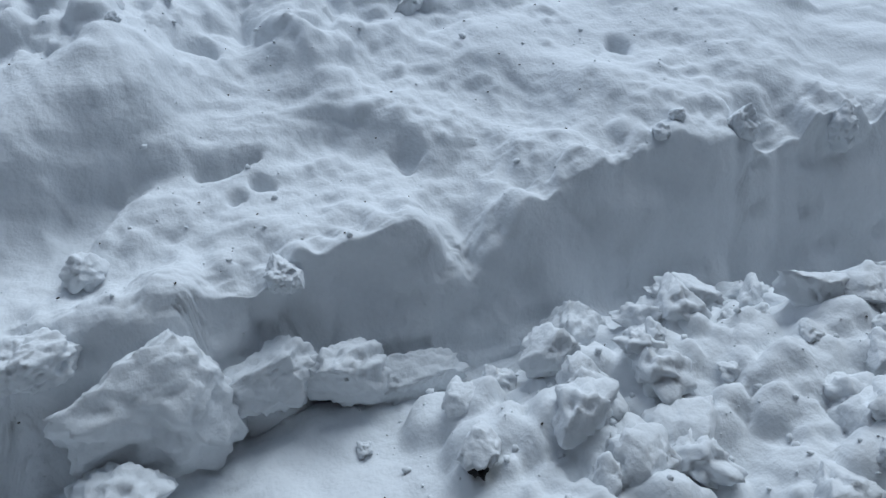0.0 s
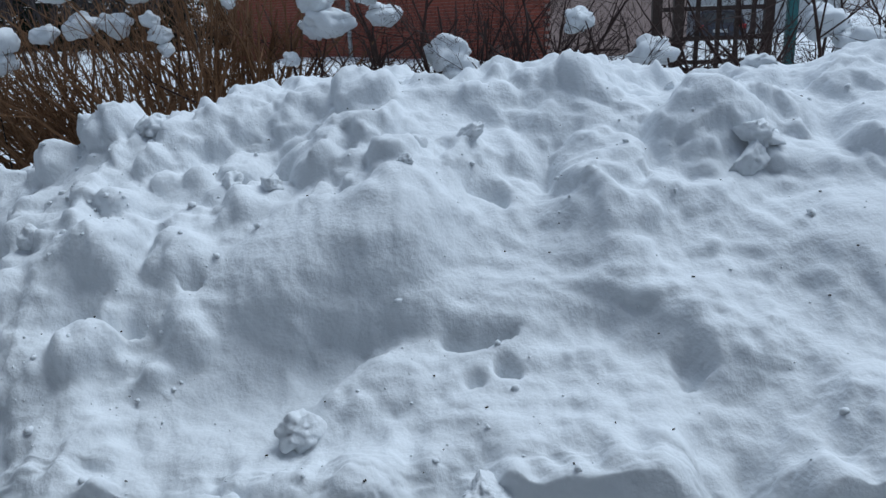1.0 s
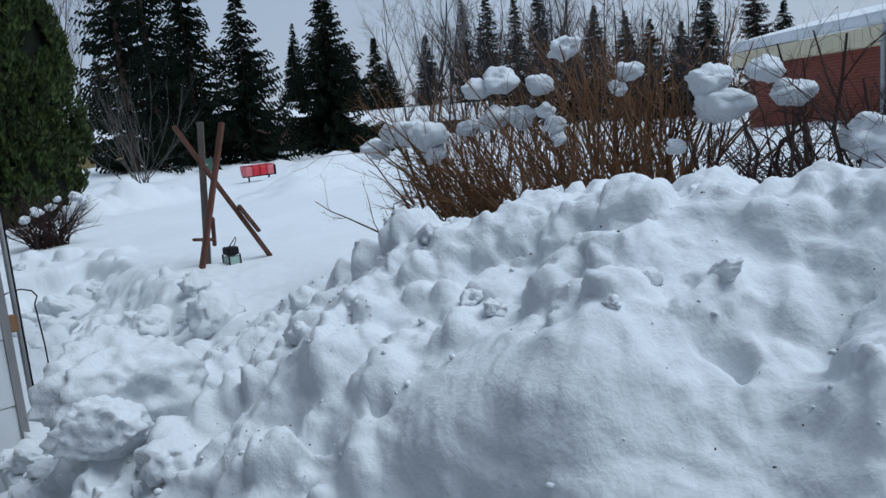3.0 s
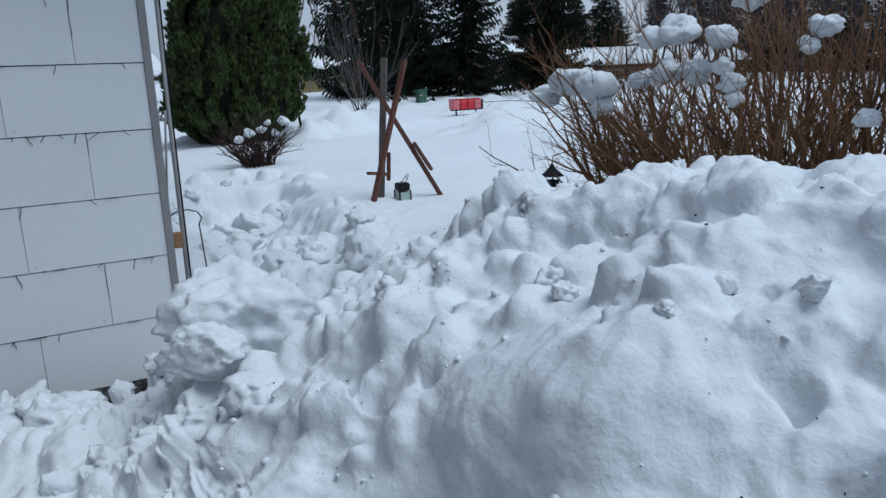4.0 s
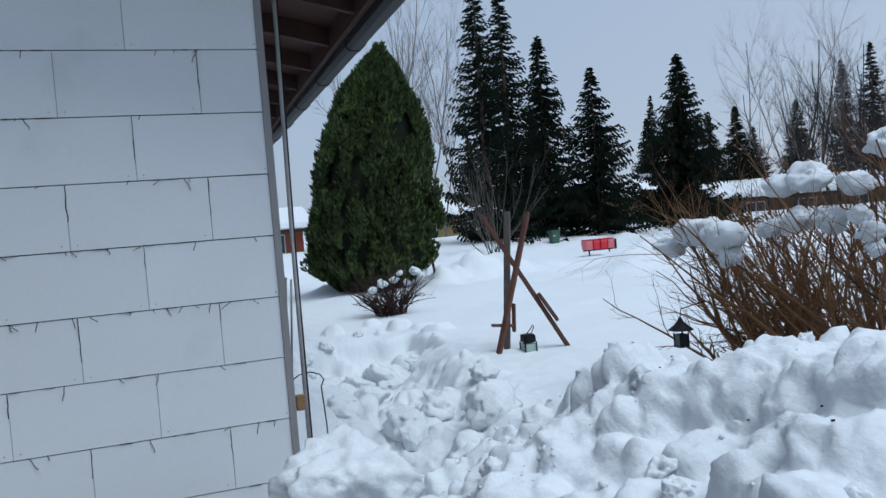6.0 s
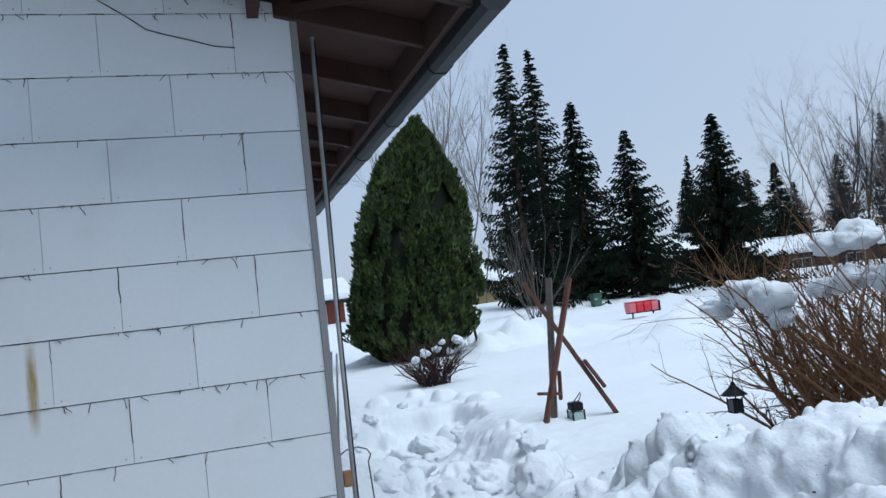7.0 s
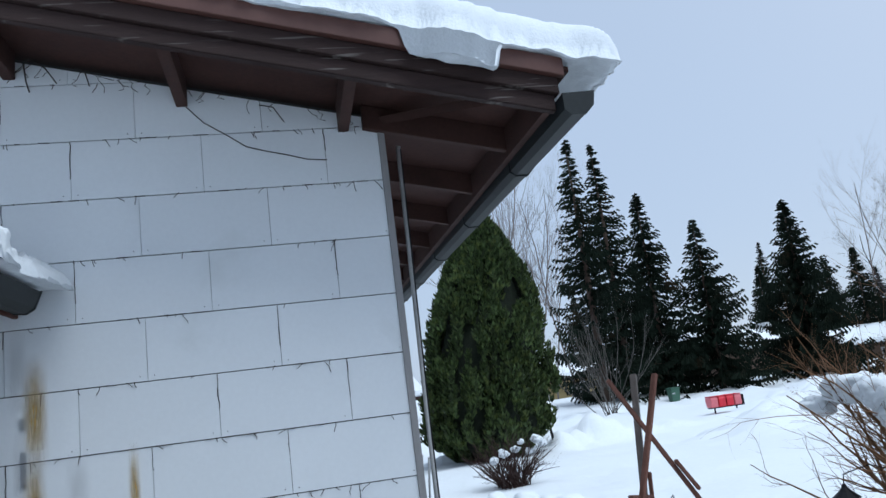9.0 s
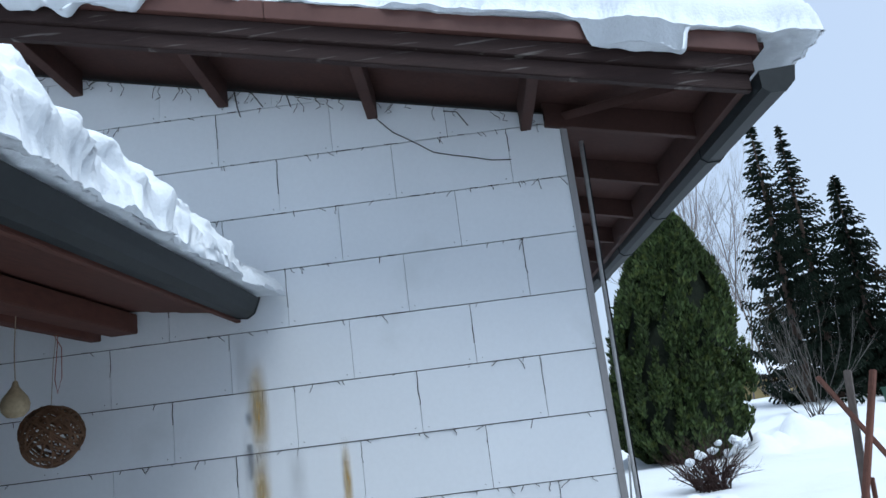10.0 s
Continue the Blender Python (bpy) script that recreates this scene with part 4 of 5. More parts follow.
# carried on unseen to y -9 and x -4.5 to keep sky off the bank
for k in range(18):
    x1 = -1.80 - 0.145 * k
    porch_part(Heap().prism([(x1 - 0.142, 2.5 + 0.05 * (k + 1) * 0.4), (x1, 2.5 + 0.05 * k * 0.45), (x1, 2.52 + 0.05 * k * 0.45), (x1 - 0.142, 2.52 + 0.05 * (k + 1) * 0.45)], -9.0, -0.02), "soffit_board", PORCH_WOOD, 0.002)
porch_part(Heap().prism([(-4.5, 3.0), (-1.70, 2.53), (-1.70, 2.55), (-4.5, 3.03)], -9.0, -0.02), "deck", SOFFIT)
porch_part(Heap().prism([(-1.80, 2.45), (-1.775, 2.45), (-1.775, 2.55), (-1.80, 2.55)], -9.0, -0.02), "fascia", PORCH_WOOD, 0.003)
porch_part(Heap().prism([(-2.44, 2.46), (-2.30, 2.46), (-2.30, 2.56), (-2.44, 2.56)], -9.0, -0.03), "beam", PORCH_WOOD, 0.004)
porch_part(Heap().prism([(-2.50, 2.43), (-2.445, 2.43), (-2.445, 2.56), (-2.50, 2.56)], -9.0, -0.12), "beam", PORCH_WOOD, 0.004)
pg = base("porch_gutter", (-1.7, -2.0, 2.5), "dark green-grey metal gutter on the porch", "gutter")
prof = [(x, 2.445 + (z - 2.47) * 0.72) for x, z in [(-1.772, 2.595), (-1.772, 2.5), (-1.75, 2.478), (-1.70, 2.47), (-1.665, 2.5), (-1.65, 2.545), (-1.635, 2.6), (-1.645, 2.602), (-1.66, 2.55), (-1.675, 2.508), (-1.705, 2.48), (-1.748, 2.488), (-1.763, 2.505), (-1.763, 2.595)]]
ob = Heap().prism(prof, -9.0, -0.16).make("trough", GUTTER, pg)
ob.matrix_local = Matrix.Translation((1.7, 2.0, -2.5))
ob = Heap().prism([(x, 2.445 + (z - 2.47) * 0.72) for x, z in [(-1.774, 2.597), (-1.774, 2.498), (-1.75, 2.473), (-1.70, 2.465), (-1.662, 2.496), (-1.647, 2.545), (-1.631, 2.606)]], -0.166, -0.152).make("end_cap", GUTTER, pg)
ob.matrix_local = Matrix.Translation((1.7, 2.0, -2.5))
ys = np.concatenate([np.linspace(-9.0, -3.2, 40), np.linspace(-3.15, -0.05, 240)])
xs = np.concatenate([np.linspace(-4.5, -1.85, 50), np.linspace(-1.83, -1.42, 40)])
SX, SY = np.meshgrid(xs, ys)
ex = -1.6 + 0.04 * fbm(SY * 2.6, SY * 0, seed=101, octaves=5) + 0.07 * step(-0.5, -0.2, SY)
PX = np.minimum(SX, ex)
over = np.clip((ex - PX) / 0.16, 0, 1)
end = np.clip((-0.06 - SY) / 0.14, 0, 1)
thick = (0.1 + 0.17 * step(-0.3, -1.6, SY)) * np.sqrt(1 - (1 - over) ** 2) * (0.55 + 0.45 * np.sqrt(1 - (1 - end) ** 2)) + (0.07 * fbm(PX * 5, SY * 5, seed=103, octaves=5) + 0.03 * fbm(PX * 18, SY * 18, seed=105, octaves=3)) * (0.4 + 0.6 * over)
rise_p = 2.562 - 0.16 * (PX + 1.72)
low = rise_p + 0.004 * fbm(PX * 15, SY * 15, seed=104) + 0.02 * step(-1.7, -1.6, PX)
top = np.maximum(rise_p + 0.04 + thick, low + 0.004)
torn_edge = (1 - over) * step(2.6, 2.7, top)
PX = PX + torn_edge * (0.05 * fbm(SY * 8, top * 11, SX * 3, seed=102, octaves=4, gain=0.6))
a, b = SX.shape[1], SX.shape[0]
N = a * b
f = [(j * a + i, j * a + i + 1, (j + 1) * a + i + 1, (j + 1) * a + i) for j in range(b - 1) for i in range(a - 1)]
f2 = [tuple(N + q for q in reversed(t)) for t in f]
rim = [j * a for j in range(b)][::-1] + list(range(a)) + [j * a + a - 1 for j in range(b)] + [(b - 1) * a + i for i in range(a)][::-1]
f3 = [(p, q, q + N, p + N) for p, q in zip(rim, rim[1:]) if p != q]
tagged(Heap().add(np.concatenate([np.stack([PX, SY, top], -1).reshape(-1, 3), np.stack([PX, SY, low], -1).reshape(-1, 3)]), f + f2 + f3).make("porch_snow", SNOW, smooth=True), "rough white snow slipping over the porch gutter", "snow")

ball = base("wicker_ball", (-2.5, -0.48, 1.99), "brown woven wicker ball hanging from the porch", "ornament")
rnd = random.Random(31)
for k in range(30):
    ax = Vector((rnd.gauss(0, 1), rnd.gauss(0, 1), rnd.gauss(0, 1))).normalized()
    u = ax.orthogonal().normalized()
    w = ax.cross(u)
    rr = 0.128 + rnd.uniform(-0.008, 0.006)
    off = rnd.uniform(-0.35, 0.35) * rr
    rc = math.sqrt(rr * rr - off * off)
    Heap().tube([ax * off + rc * (math.cos(t) * u + math.sin(t) * w) for t in np.linspace(0, 6.29, 22)], 0.0045, 4).make("twig", WICKER, ball)
Heap().tube([(0.0, 0, 0.12), (0.01, 0.0, 0.3), (0.03, 0, 0.48)], 0.0016, 4).make("string", STRING, ball)
Heap().tube([(-0.02, 0, 0.46), (0.01, 0, 0.45), (0.05, 0, 0.38), (0.05, 0, 0.25), (0.03, 0, 0.18), (0.018, 0, 0.24), (0.03, 0, 0.38), (0.035, 0, 0.48)], 0.0018, 4).make("red_loop", REDSTRING, ball)
gourd = base("hanging_gourd", (-2.43, -0.86, 2.12), "dry pale brown gourd hanging from the porch", "ornament")
prof = [(0.0, -0.062), (0.03, -0.058), (0.05, -0.035), (0.054, -0.01), (0.046, 0.018), (0.028, 0.04), (0.014, 0.06), (0.009, 0.08), (0.0, 0.085)]
gm = Heap()
gm.add([(r * math.cos(t), r * math.sin(t), z) for r, z in prof for t in np.linspace(0, 2 * math.pi, 16, endpoint=False)], [(i * 16 + j, i * 16 + (j + 1) % 16, (i + 1) * 16 + (j + 1) % 16, (i + 1) * 16 + j) for i in range(len(prof) - 1) for j in range(16)])
gm.make("gourd_body", GOURD, gourd, True)
Heap().tube([(0, 0, 0.08), (-0.004, 0, 0.2), (0.002, 0, 0.34)], 0.0022, 4).make("string", STRING, gourd)

# unseen wall and dark floor, added to block sky and bounce behind the porch
tagged(Heap().box((-4.6, -4.5, 1.6), (0.2, 9.0, 3.2)).make("wall_west", HOUSEWALL), "added unseen brown wall blocking the western sky", "wall", kind="structure")
tagged(Heap().box((-3.5, -4.5, 0.31), (2.0, 8.8, 0.06)).make("porch_floor", GRAVEL), "added unseen dark slab cutting bounce under the porch", "floor", kind="structure")


# ---- the yard: tripod, lanterns, bushes ----
tri = base("pole_tripod", (2.15, 1.95, 0.62), "leaning tripod of red-brown and grey poles in the snow", "tripod")


def lath(p, q, w, d, mat, name="pole"):
    p, q = Vector(p), Vector(q)
    m = (q - p).to_track_quat("Z", "Y").to_matrix()
    return Heap().box((p + q) / 2, (w, d, (q - p).length), m).make(name, mat, tri, bevel=0.006)


lath((-0.31, -0.04, -0.1), (0.16, 0.1, 1.2), 0.05, 0.035, POLEWOOD)
lath((0.47, -0.03, -0.1), (-0.24, 0.14, 1.2), 0.05, 0.035, POLEWOOD)
lath((-0.08, 0.22, -0.06), (0.0, 0.16, 1.22), 0.055, 0.05, GREYWOOD)
lath((-0.02, 0.16, 0.2), (0.0, 0.17, 0.44), 0.03, 0.03, POLEWOOD, "stub")
lath((-0.29, -0.05, 0.31), (-0.04, 0.13, 0.26), 0.05, 0.025, POLEWOOD, "crossbar")
lath((0.3, -0.03, 0.28), (0.16, 0.01, 0.52), 0.055, 0.03, POLEWOOD, "splice")


def lantern(at, s, label, glass):
    """A small metal lantern: base, four posts, panes, roof and ring."""
    o = base("lantern", at, label, "lantern", "garden lanterns")
    Heap().box((0, 0, 0.01 * s), (0.15 * s, 0.15 * s, 0.02 * s)).make("base_plate", BLACK, o, bevel=0.003 * s)
    for x in (-1, 1):
        for y in (-1, 1):
            Heap().box((0.064 * x * s, 0.064 * y * s, 0.1 * s), (0.014 * s, 0.014 * s, 0.18 * s)).make("post", BLACK, o)
    for x, y in ((1, 0), (-1, 0), (0, 1), (0, -1)):
        Heap().box((0.062 * x * s, 0.062 * y * s, 0.095 * s), (0.004 * s if x else 0.115 * s, 0.004 * s if y else 0.115 * s, 0.15 * s)).make("pane", glass, o)
    return o


a = lantern((2.17, 1.93, 0.61), 0.78, "black square lantern with pale glass at the tripod's foot", LAMPGLASS)
Heap().box((0, 0, 0.175), (0.1, 0.1, 0.065)).make("roof", BLACK, a, bevel=0.008)
Heap().tube([(-0.02, 0, 0.2), (0.03, 0, 0.25), (0.055, 0, 0.28), (0.06, 0, 0.26), (0.03, 0, 0.2)], 0.004, 5).make("handle", BLACK, a)
b = lantern((2.23, -0.06, 0.965), 0.44, "small black pointed-roof lantern hanging by the bare bush", DARKGLASS)
cone = [(0.075, 0.1), (0.06, 0.112), (0.032, 0.135), (0.015, 0.155), (0.01, 0.17), (0.0, 0.175)]
Heap().add([(r * math.cos(t), r * math.sin(t), z) for r, z in cone for t in np.linspace(0, 2 * math.pi, 12, endpoint=False)], [(i * 12 + j, i * 12 + (j + 1) % 12, (i + 1) * 12 + (j + 1) % 12, (i + 1) * 12 + j) for i in range(len(cone) - 1) for j in range(12)]).make("roof", BLACK, b)
Heap().tube([(0.0, 0, 0.17), (0.01, 0, 0.22), (0.16, -0.02, 0.25), (0.3, -0.05, 0.2), (0.32, -0.05, -0.3)], 0.004, 5).make("hook", BLACK, b)


def branchy(h, p, d, length, r, rnd, depth, segs=6, bend=0.12, lift=0.05, kids=(3, 6), spread=0.7, shrink=0.55, sides=4):
    """A limb with side limbs, down to thin twigs."""
    p, d = Vector(p), Vector(d).normalized()
    pts, rad = [p.copy()], [r]
    for k in range(segs):
        d = (d + Vector((rnd.gauss(0, bend), rnd.gauss(0, bend), rnd.gauss(0, bend) + lift))).normalized()
        p = p + d * (length / segs)
        pts.append(p.copy())
        rad.append(r * (1 - 0.75 * (k + 1) / segs))
    h.tube(pts, rad, sides)
    if depth > 0:
        for k in range(rnd.randint(*kids)):
            i = rnd.randint(max(1, segs // 4), segs - 1)
            axis = (pts[i] - pts[i - 1]).normalized()
            side = Vector((rnd.gauss(0, 1), rnd.gauss(0, 1), rnd.gauss(0, 0.7)))
            side = (side - side.dot(axis) * axis).normalized()
            branchy(h, pts[i], axis + side * spread * rnd.uniform(0.6, 1.3), length * shrink * rnd.uniform(0.6, 1.1), rad[i] * 0.6, rnd, depth - 1, max(3, segs - 2), bend, lift, kids, spread, shrink, 3)


rnd = random.Random(41)
bush = base("bare_bush", (2.75, -0.6, 0.72), "wide leafless brown bush holding clumps of snow", "bush", "bare bushes")


def stool(name, mat, parent, count, y0, y1, lean, reach, flop, kids=(4, 6)):
    """One stool of the bush: many stems fanning from the ground."""
    h = Heap()
    for k in range(count):
        p = (rnd.uniform(-0.2, 0.6), rnd.uniform(y0, y1) + 0.6, 0.0)
        branchy(h, p, (rnd.uniform(-0.45, 0.3), lean + rnd.gauss(0, 0.2), rnd.uniform(0.7, 1.0) * flop), rnd.uniform(*reach), rnd.uniform(0.009, 0.017), rnd, 2, 8, 0.15, 0.045, kids, 0.85, 0.4)
    return tagged(h.make(name, mat, parent), kind="stuff")


stool("flopped_stem_mass", STEM, bush, 50, -0.65, 0.0, 0.72, (0.8, 1.35), 1.1, (5, 8))
stool("low_stem_mass", STEM, bush, 26, -0.5, 0.0, 0.42, (0.4, 0.62), 0.7, (5, 7))
stool("upright_stem_mass", STEM, bush, 55, -1.3, -0.5, 0.2, (0.9, 1.45), 1.0)
stool("tall_stem_mass", STEM, bush, 55, -1.7, -1.1, -0.05, (1.0, 1.5), 1.1)

red = base("bare_shrub", (2.9, -3.2, 0.75), "dark red-brown twiggy shrub holding clumps of snow", "bush", "bare bushes")
for y0, y1 in ((0.3, 1.4), (-0.8, 0.3), (-2.2, -0.8)):
    h = Heap()
    for k in range(36):
        p = (rnd.uniform(-0.45, 0.6), rnd.uniform(y0, y1), 0.0)
        branchy(h, p, (rnd.uniform(-0.5, 0.5), rnd.uniform(-0.6, 0.6), 0.75), rnd.uniform(0.75, 1.35), rnd.uniform(0.01, 0.02), rnd, 3, 6, 0.24, 0.03, (4, 6), 1.0, 0.5)
    tagged(h.make("twig_mass", STEM_DARK, red), kind="stuff")

small = base("small_bush", (2.12, 6.2, 0.6), "small dark leafless shrub with snow caught in it", "bush", "bare bushes")
h = Heap()
for k in range(95):
    a = rnd.uniform(0, 6.28)
    branchy(h, (rnd.uniform(-0.2, 0.2), rnd.uniform(-0.2, 0.2), 0), (0.9 * math.cos(a), 0.9 * math.sin(a), 0.9), rnd.uniform(0.45, 0.8), rnd.uniform(0.007, 0.012), rnd, 2, 5, 0.16, 0.04, (2, 4), 0.7, 0.45)
tagged(h.make("twig_mass", STEM_DARK, small), kind="stuff")

k = 0
for x, y, z, r, lab in (
        (2.5, 0.36, 1.53, 0.1, 0), (2.5, 0.16, 1.6, 0.11, 0), (2.5, 0.0, 1.62, 0.12, 0), (2.45, -0.2, 1.58, 0.13, 0), (2.45, -0.25, 1.47, 0.08, 0), (2.6, -0.42, 1.62, 0.08, 0), (2.55, -0.55, 1.84, 0.09, 0),
        (2.6, -0.7, 1.87, 0.11, 0), (2.6, -0.98, 1.83, 0.09, 0), (2.55, -0.68, 1.66, 0.1, 0), (2.55, -0.88, 1.66, 0.09, 0), (2.5, -1.14, 1.6, 0.07, 0), (2.48, -1.11, 1.68, 0.05, 0), (2.5, -1.17, 1.52, 0.05, 0), (2.55, -1.2, 2.0, 0.09, 0), (2.6, -1.55, 1.84, 0.07, 0), (2.55, -1.52, 1.76, 0.05, 0),
        (2.6, -1.98, 1.74, 0.11, 1), (2.6, -2.05, 1.64, 0.12, 1), (2.7, -1.94, 1.62, 0.1, 1), (2.6, -2.25, 1.77, 0.09, 1), (2.7, -2.33, 1.66, 0.09, 1), (2.5, -1.85, 1.45, 0.05, 1), (2.6, -2.68, 1.45, 0.14, 1), (2.55, -2.75, 1.36, 0.1, 1), (2.55, -3.07, 1.77, 0.06, 1), (2.6, -3.36, 1.6, 0.09, 1), (2.7, -3.75, 1.42, 0.13, 1), (2.7, -4.6, 1.55, 0.14, 1), (2.6, -4.75, 1.45, 0.12, 1),
        (1.86, 6.05, 0.96, 0.07, 2), (1.98, 6.0, 1.04, 0.08, 2), (2.15, 6.0, 1.08, 0.07, 2), (2.22, 5.95, 1.16, 0.05, 2), (2.45, 6.0, 1.17, 0.08, 2), (2.55, 6.05, 1.1, 0.06, 2), (2.35, 6.1, 1.02, 0.06, 2)):
    k += 1
    ob = new("snow_clump", lump_mesh("snow_clump", r * 0.85, 30 + k, (1, 1.1, 0.8), 0.32, 4, freq=1.4))
    ob.location, ob.rotation_euler = (x, y, z), (0.15 * math.sin(k * 2.1), 0.15 * math.cos(k * 1.7), k)
    tagged(ob, ("rounded white snow clump resting on brown bush stems", "white snow clump caught in dark shrub twigs", "small snow clump in the little dark shrub")[lab], "snow clump", "snow clumps in the bushes")


# ---- conifers ----
def spruce(name, at, height, radius, seed, label, dense=1.0, bare=0.06):
    rnd = random.Random(seed)
    o = base(name, at, label, "tree", "spruces")
    Heap().tube([(0, 0, -0.3), (0.03, 0, height * 0.5), (0, 0, height)], [height * 0.018, height * 0.011, 0.01], 7).make("trunk", BARK, o)
    v, f = [], []
    z = height * bare
    while z < height * 0.99:
        u = z / height
        reach = radius * (1 - u) ** 0.95 * (0.82 + 0.18 * rnd.random()) + 0.05
        rung = height * 0.026 * (1.2 - 0.6 * u)
        for k in range(int(rnd.randint(10, 13) * dense)):
            a = rnd.uniform(0, 6.283)
            l = reach * rnd.uniform(0.55, 1.18)
            zb = z + rung * rnd.uniform(-0.9, 0.9)
            ca, sa = math.cos(a), math.sin(a)
            steps = max(3, int(l / 0.15))
            for j in range(steps):
                t = (j + 0.7) / steps
                r = l * t
                zz = zb - l * (0.6 * t - 0.36 * t * t) + 0.14 * l * t ** 3
                wide = (0.05 + 0.3 * l * t * (1.05 - t)) * rnd.uniform(0.5, 1.3)
                hang = (0.05 + 0.17 * min(1, l / 2.0)) * rnd.uniform(0.3, 1.3)
                for sgn in (-1, 1):
                    root = Vector((ca * r, sa * r, zz))
                    tip = Vector((ca * (r + 0.14) - sa * wide * sgn, sa * (r + 0.14) + ca * wide * sgn, zz - hang))
                    n = len(v)
                    v += [root + Vector((0, 0, 0.035)), root - Vector((ca * 0.08, sa * 0.08, 0.04)), tip]
                    f.append((n, n + 1, n + 2))
                    n = len(v)
                    v += [root, root + (tip - root) * 0.55 - Vector((0, 0, hang * 0.8)), root + (tip - root) * 0.8]
                    f.append((n, n + 1, n + 2))
        z += height * 0.026 * (1.2 - 0.6 * u)
    me = bpy.data.meshes.new("needle_foliage")
    me.from_pydata(v, [], f)
    me.materials.append(NEEDLE)
    ob = new("needle_foliage", me)
    ob.parent = o
    return o


spruce("spruce", (13.0, 28.8, 0.5), 12.6, 3.0, 1, "tall dark spruce with brown cones near its top", 1.0)
spruce("spruce", (14.5, 29.4, 0.5), 12.5, 2.7, 2, "tall dark slender spruce among others", 1.0)
spruce("spruce", (16.5, 29.6, 0.5), 9.9, 3.2, 3, "dark mid-sized spruce beside taller ones", 1.0)
spruce("spruce", (18.9, 29.0, 0.5), 8.2, 3.4, 4, "dark open-branched spruce before a low house", 0.85)
spruce("spruce", (24.1, 29.2, 0.5), 8.9, 3.9, 5, "broad dense black-green spruce", 1.3)
spruce("spruce", (38.8, 42.5, 0.4), 8.2, 2.6, 6, "slim far spruce beside birches", 1.0)
spruce("spruce", (33.5, 46.0, 0.4), 8.0, 2.6, 7, "far spruce behind the broad one", 1.0)

th = base("thuja", (3.3, 12.0, 0.38), "broad dense dark green thuja with a blunt crown", "tree")
rnd = random.Random(51)


def crown_radius(z, a):
    u = z / 5.15
    r = 1.28 * min(1, (u / 0.16 + 0.55) / 1.35) * max(0.0, 1 - max(0, (u - 0.25) / 0.75) ** 1.9) ** 0.8 if u > 0 else 0
    return r * (1 + 0.09 * math.sin(3 * a + 5 * u) + 0.07 * math.sin(7 * a - 9 * u) + 0.05 * math.sin(13 * a + 21 * u))


def crown_axis(z):
    return 0.75 * max(0, z / 5.15 - 0.25) ** 1.2


# smaller solid core; its near-black green paints in the shade between the sprays
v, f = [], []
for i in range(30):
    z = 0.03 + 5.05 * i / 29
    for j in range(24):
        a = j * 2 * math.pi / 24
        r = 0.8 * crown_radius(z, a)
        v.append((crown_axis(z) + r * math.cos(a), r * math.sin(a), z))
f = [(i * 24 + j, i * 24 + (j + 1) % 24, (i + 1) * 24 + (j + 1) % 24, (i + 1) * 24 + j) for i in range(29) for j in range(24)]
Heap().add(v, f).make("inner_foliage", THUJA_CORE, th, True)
v, f = [], []
for plume in range(950):
    # upright plumes of flat sprays, crowded over the crown
    z0 = 4.95 * rnd.random() ** 0.9
    a0 = rnd.uniform(0, 6.283)
    deep = rnd.uniform(0.84, 1.07)
    tall = rnd.uniform(0.3, 0.62)
    wide = rnd.uniform(0.05, 0.11)
    for k in range(95):
        u = rnd.random()
        z = z0 + tall * (u - 0.4)
        if z < 0.02:
            continue
        w = wide * math.sqrt(max(0.02, 1 - u)) * (0.5 + u if u < 0.5 else 1.0)
        r0 = crown_radius(min(z, 5.1), a0) * deep
        t = rnd.uniform(0, 6.283)
        q = w * math.sqrt(rnd.random())
        c = Vector((crown_axis(z) + r0 * math.cos(a0) + q * math.cos(t), r0 * math.sin(a0) + q * math.sin(t), z))
        out = Vector((math.cos(t), math.sin(t), 0))
        L = rnd.uniform(0.06, 0.15)
        up = (Vector((0, 0, 1.1)) + out * rnd.uniform(0.1, 1.0) + Vector((math.cos(a0), math.sin(a0), 0)) * rnd.uniform(0, 0.5)).normalized()
        sd = Vector((rnd.gauss(0, 1), rnd.gauss(0, 1), rnd.gauss(0, 0.3))).normalized() * L * 0.22
        n = len(v)
        v += [c, c + up * L * 0.5 + sd, c + up * L, c + up * L * 0.45 - sd]
        f.append((n, n + 1, n + 2, n + 3))
me = bpy.data.meshes.new("sprays")
me.from_pydata(v, [], f)
me.materials.append(THUJA)
ob = new("sprays", me)
ob.parent = th


# ---- leafless trees ----
def bare_tree(name, at, height, seed, mat, label, spread=0.5, depth=4, kids=(4, 6), lift=0.06, r=None, stems=1, lean=0.1, group="bare trees"):
    rnd = random.Random(seed)
    o = base(name, at, label, "tree", group)
    h = Heap()
    for k in range(stems):
        d = (rnd.gauss(0, lean), rnd.gauss(0, lean), 1)
        branchy(h, (rnd.gauss(0, 0.12) * (stems > 1), rnd.gauss(0, 0.12) * (stems > 1), -0.2), d, height * rnd.uniform(0.85, 1.0), r or height * 0.011, rnd, depth, 9, 0.07, lift, kids, spread, 0.46)
    tagged(h.make("branchwork", mat, o), kind="stuff")
    return o


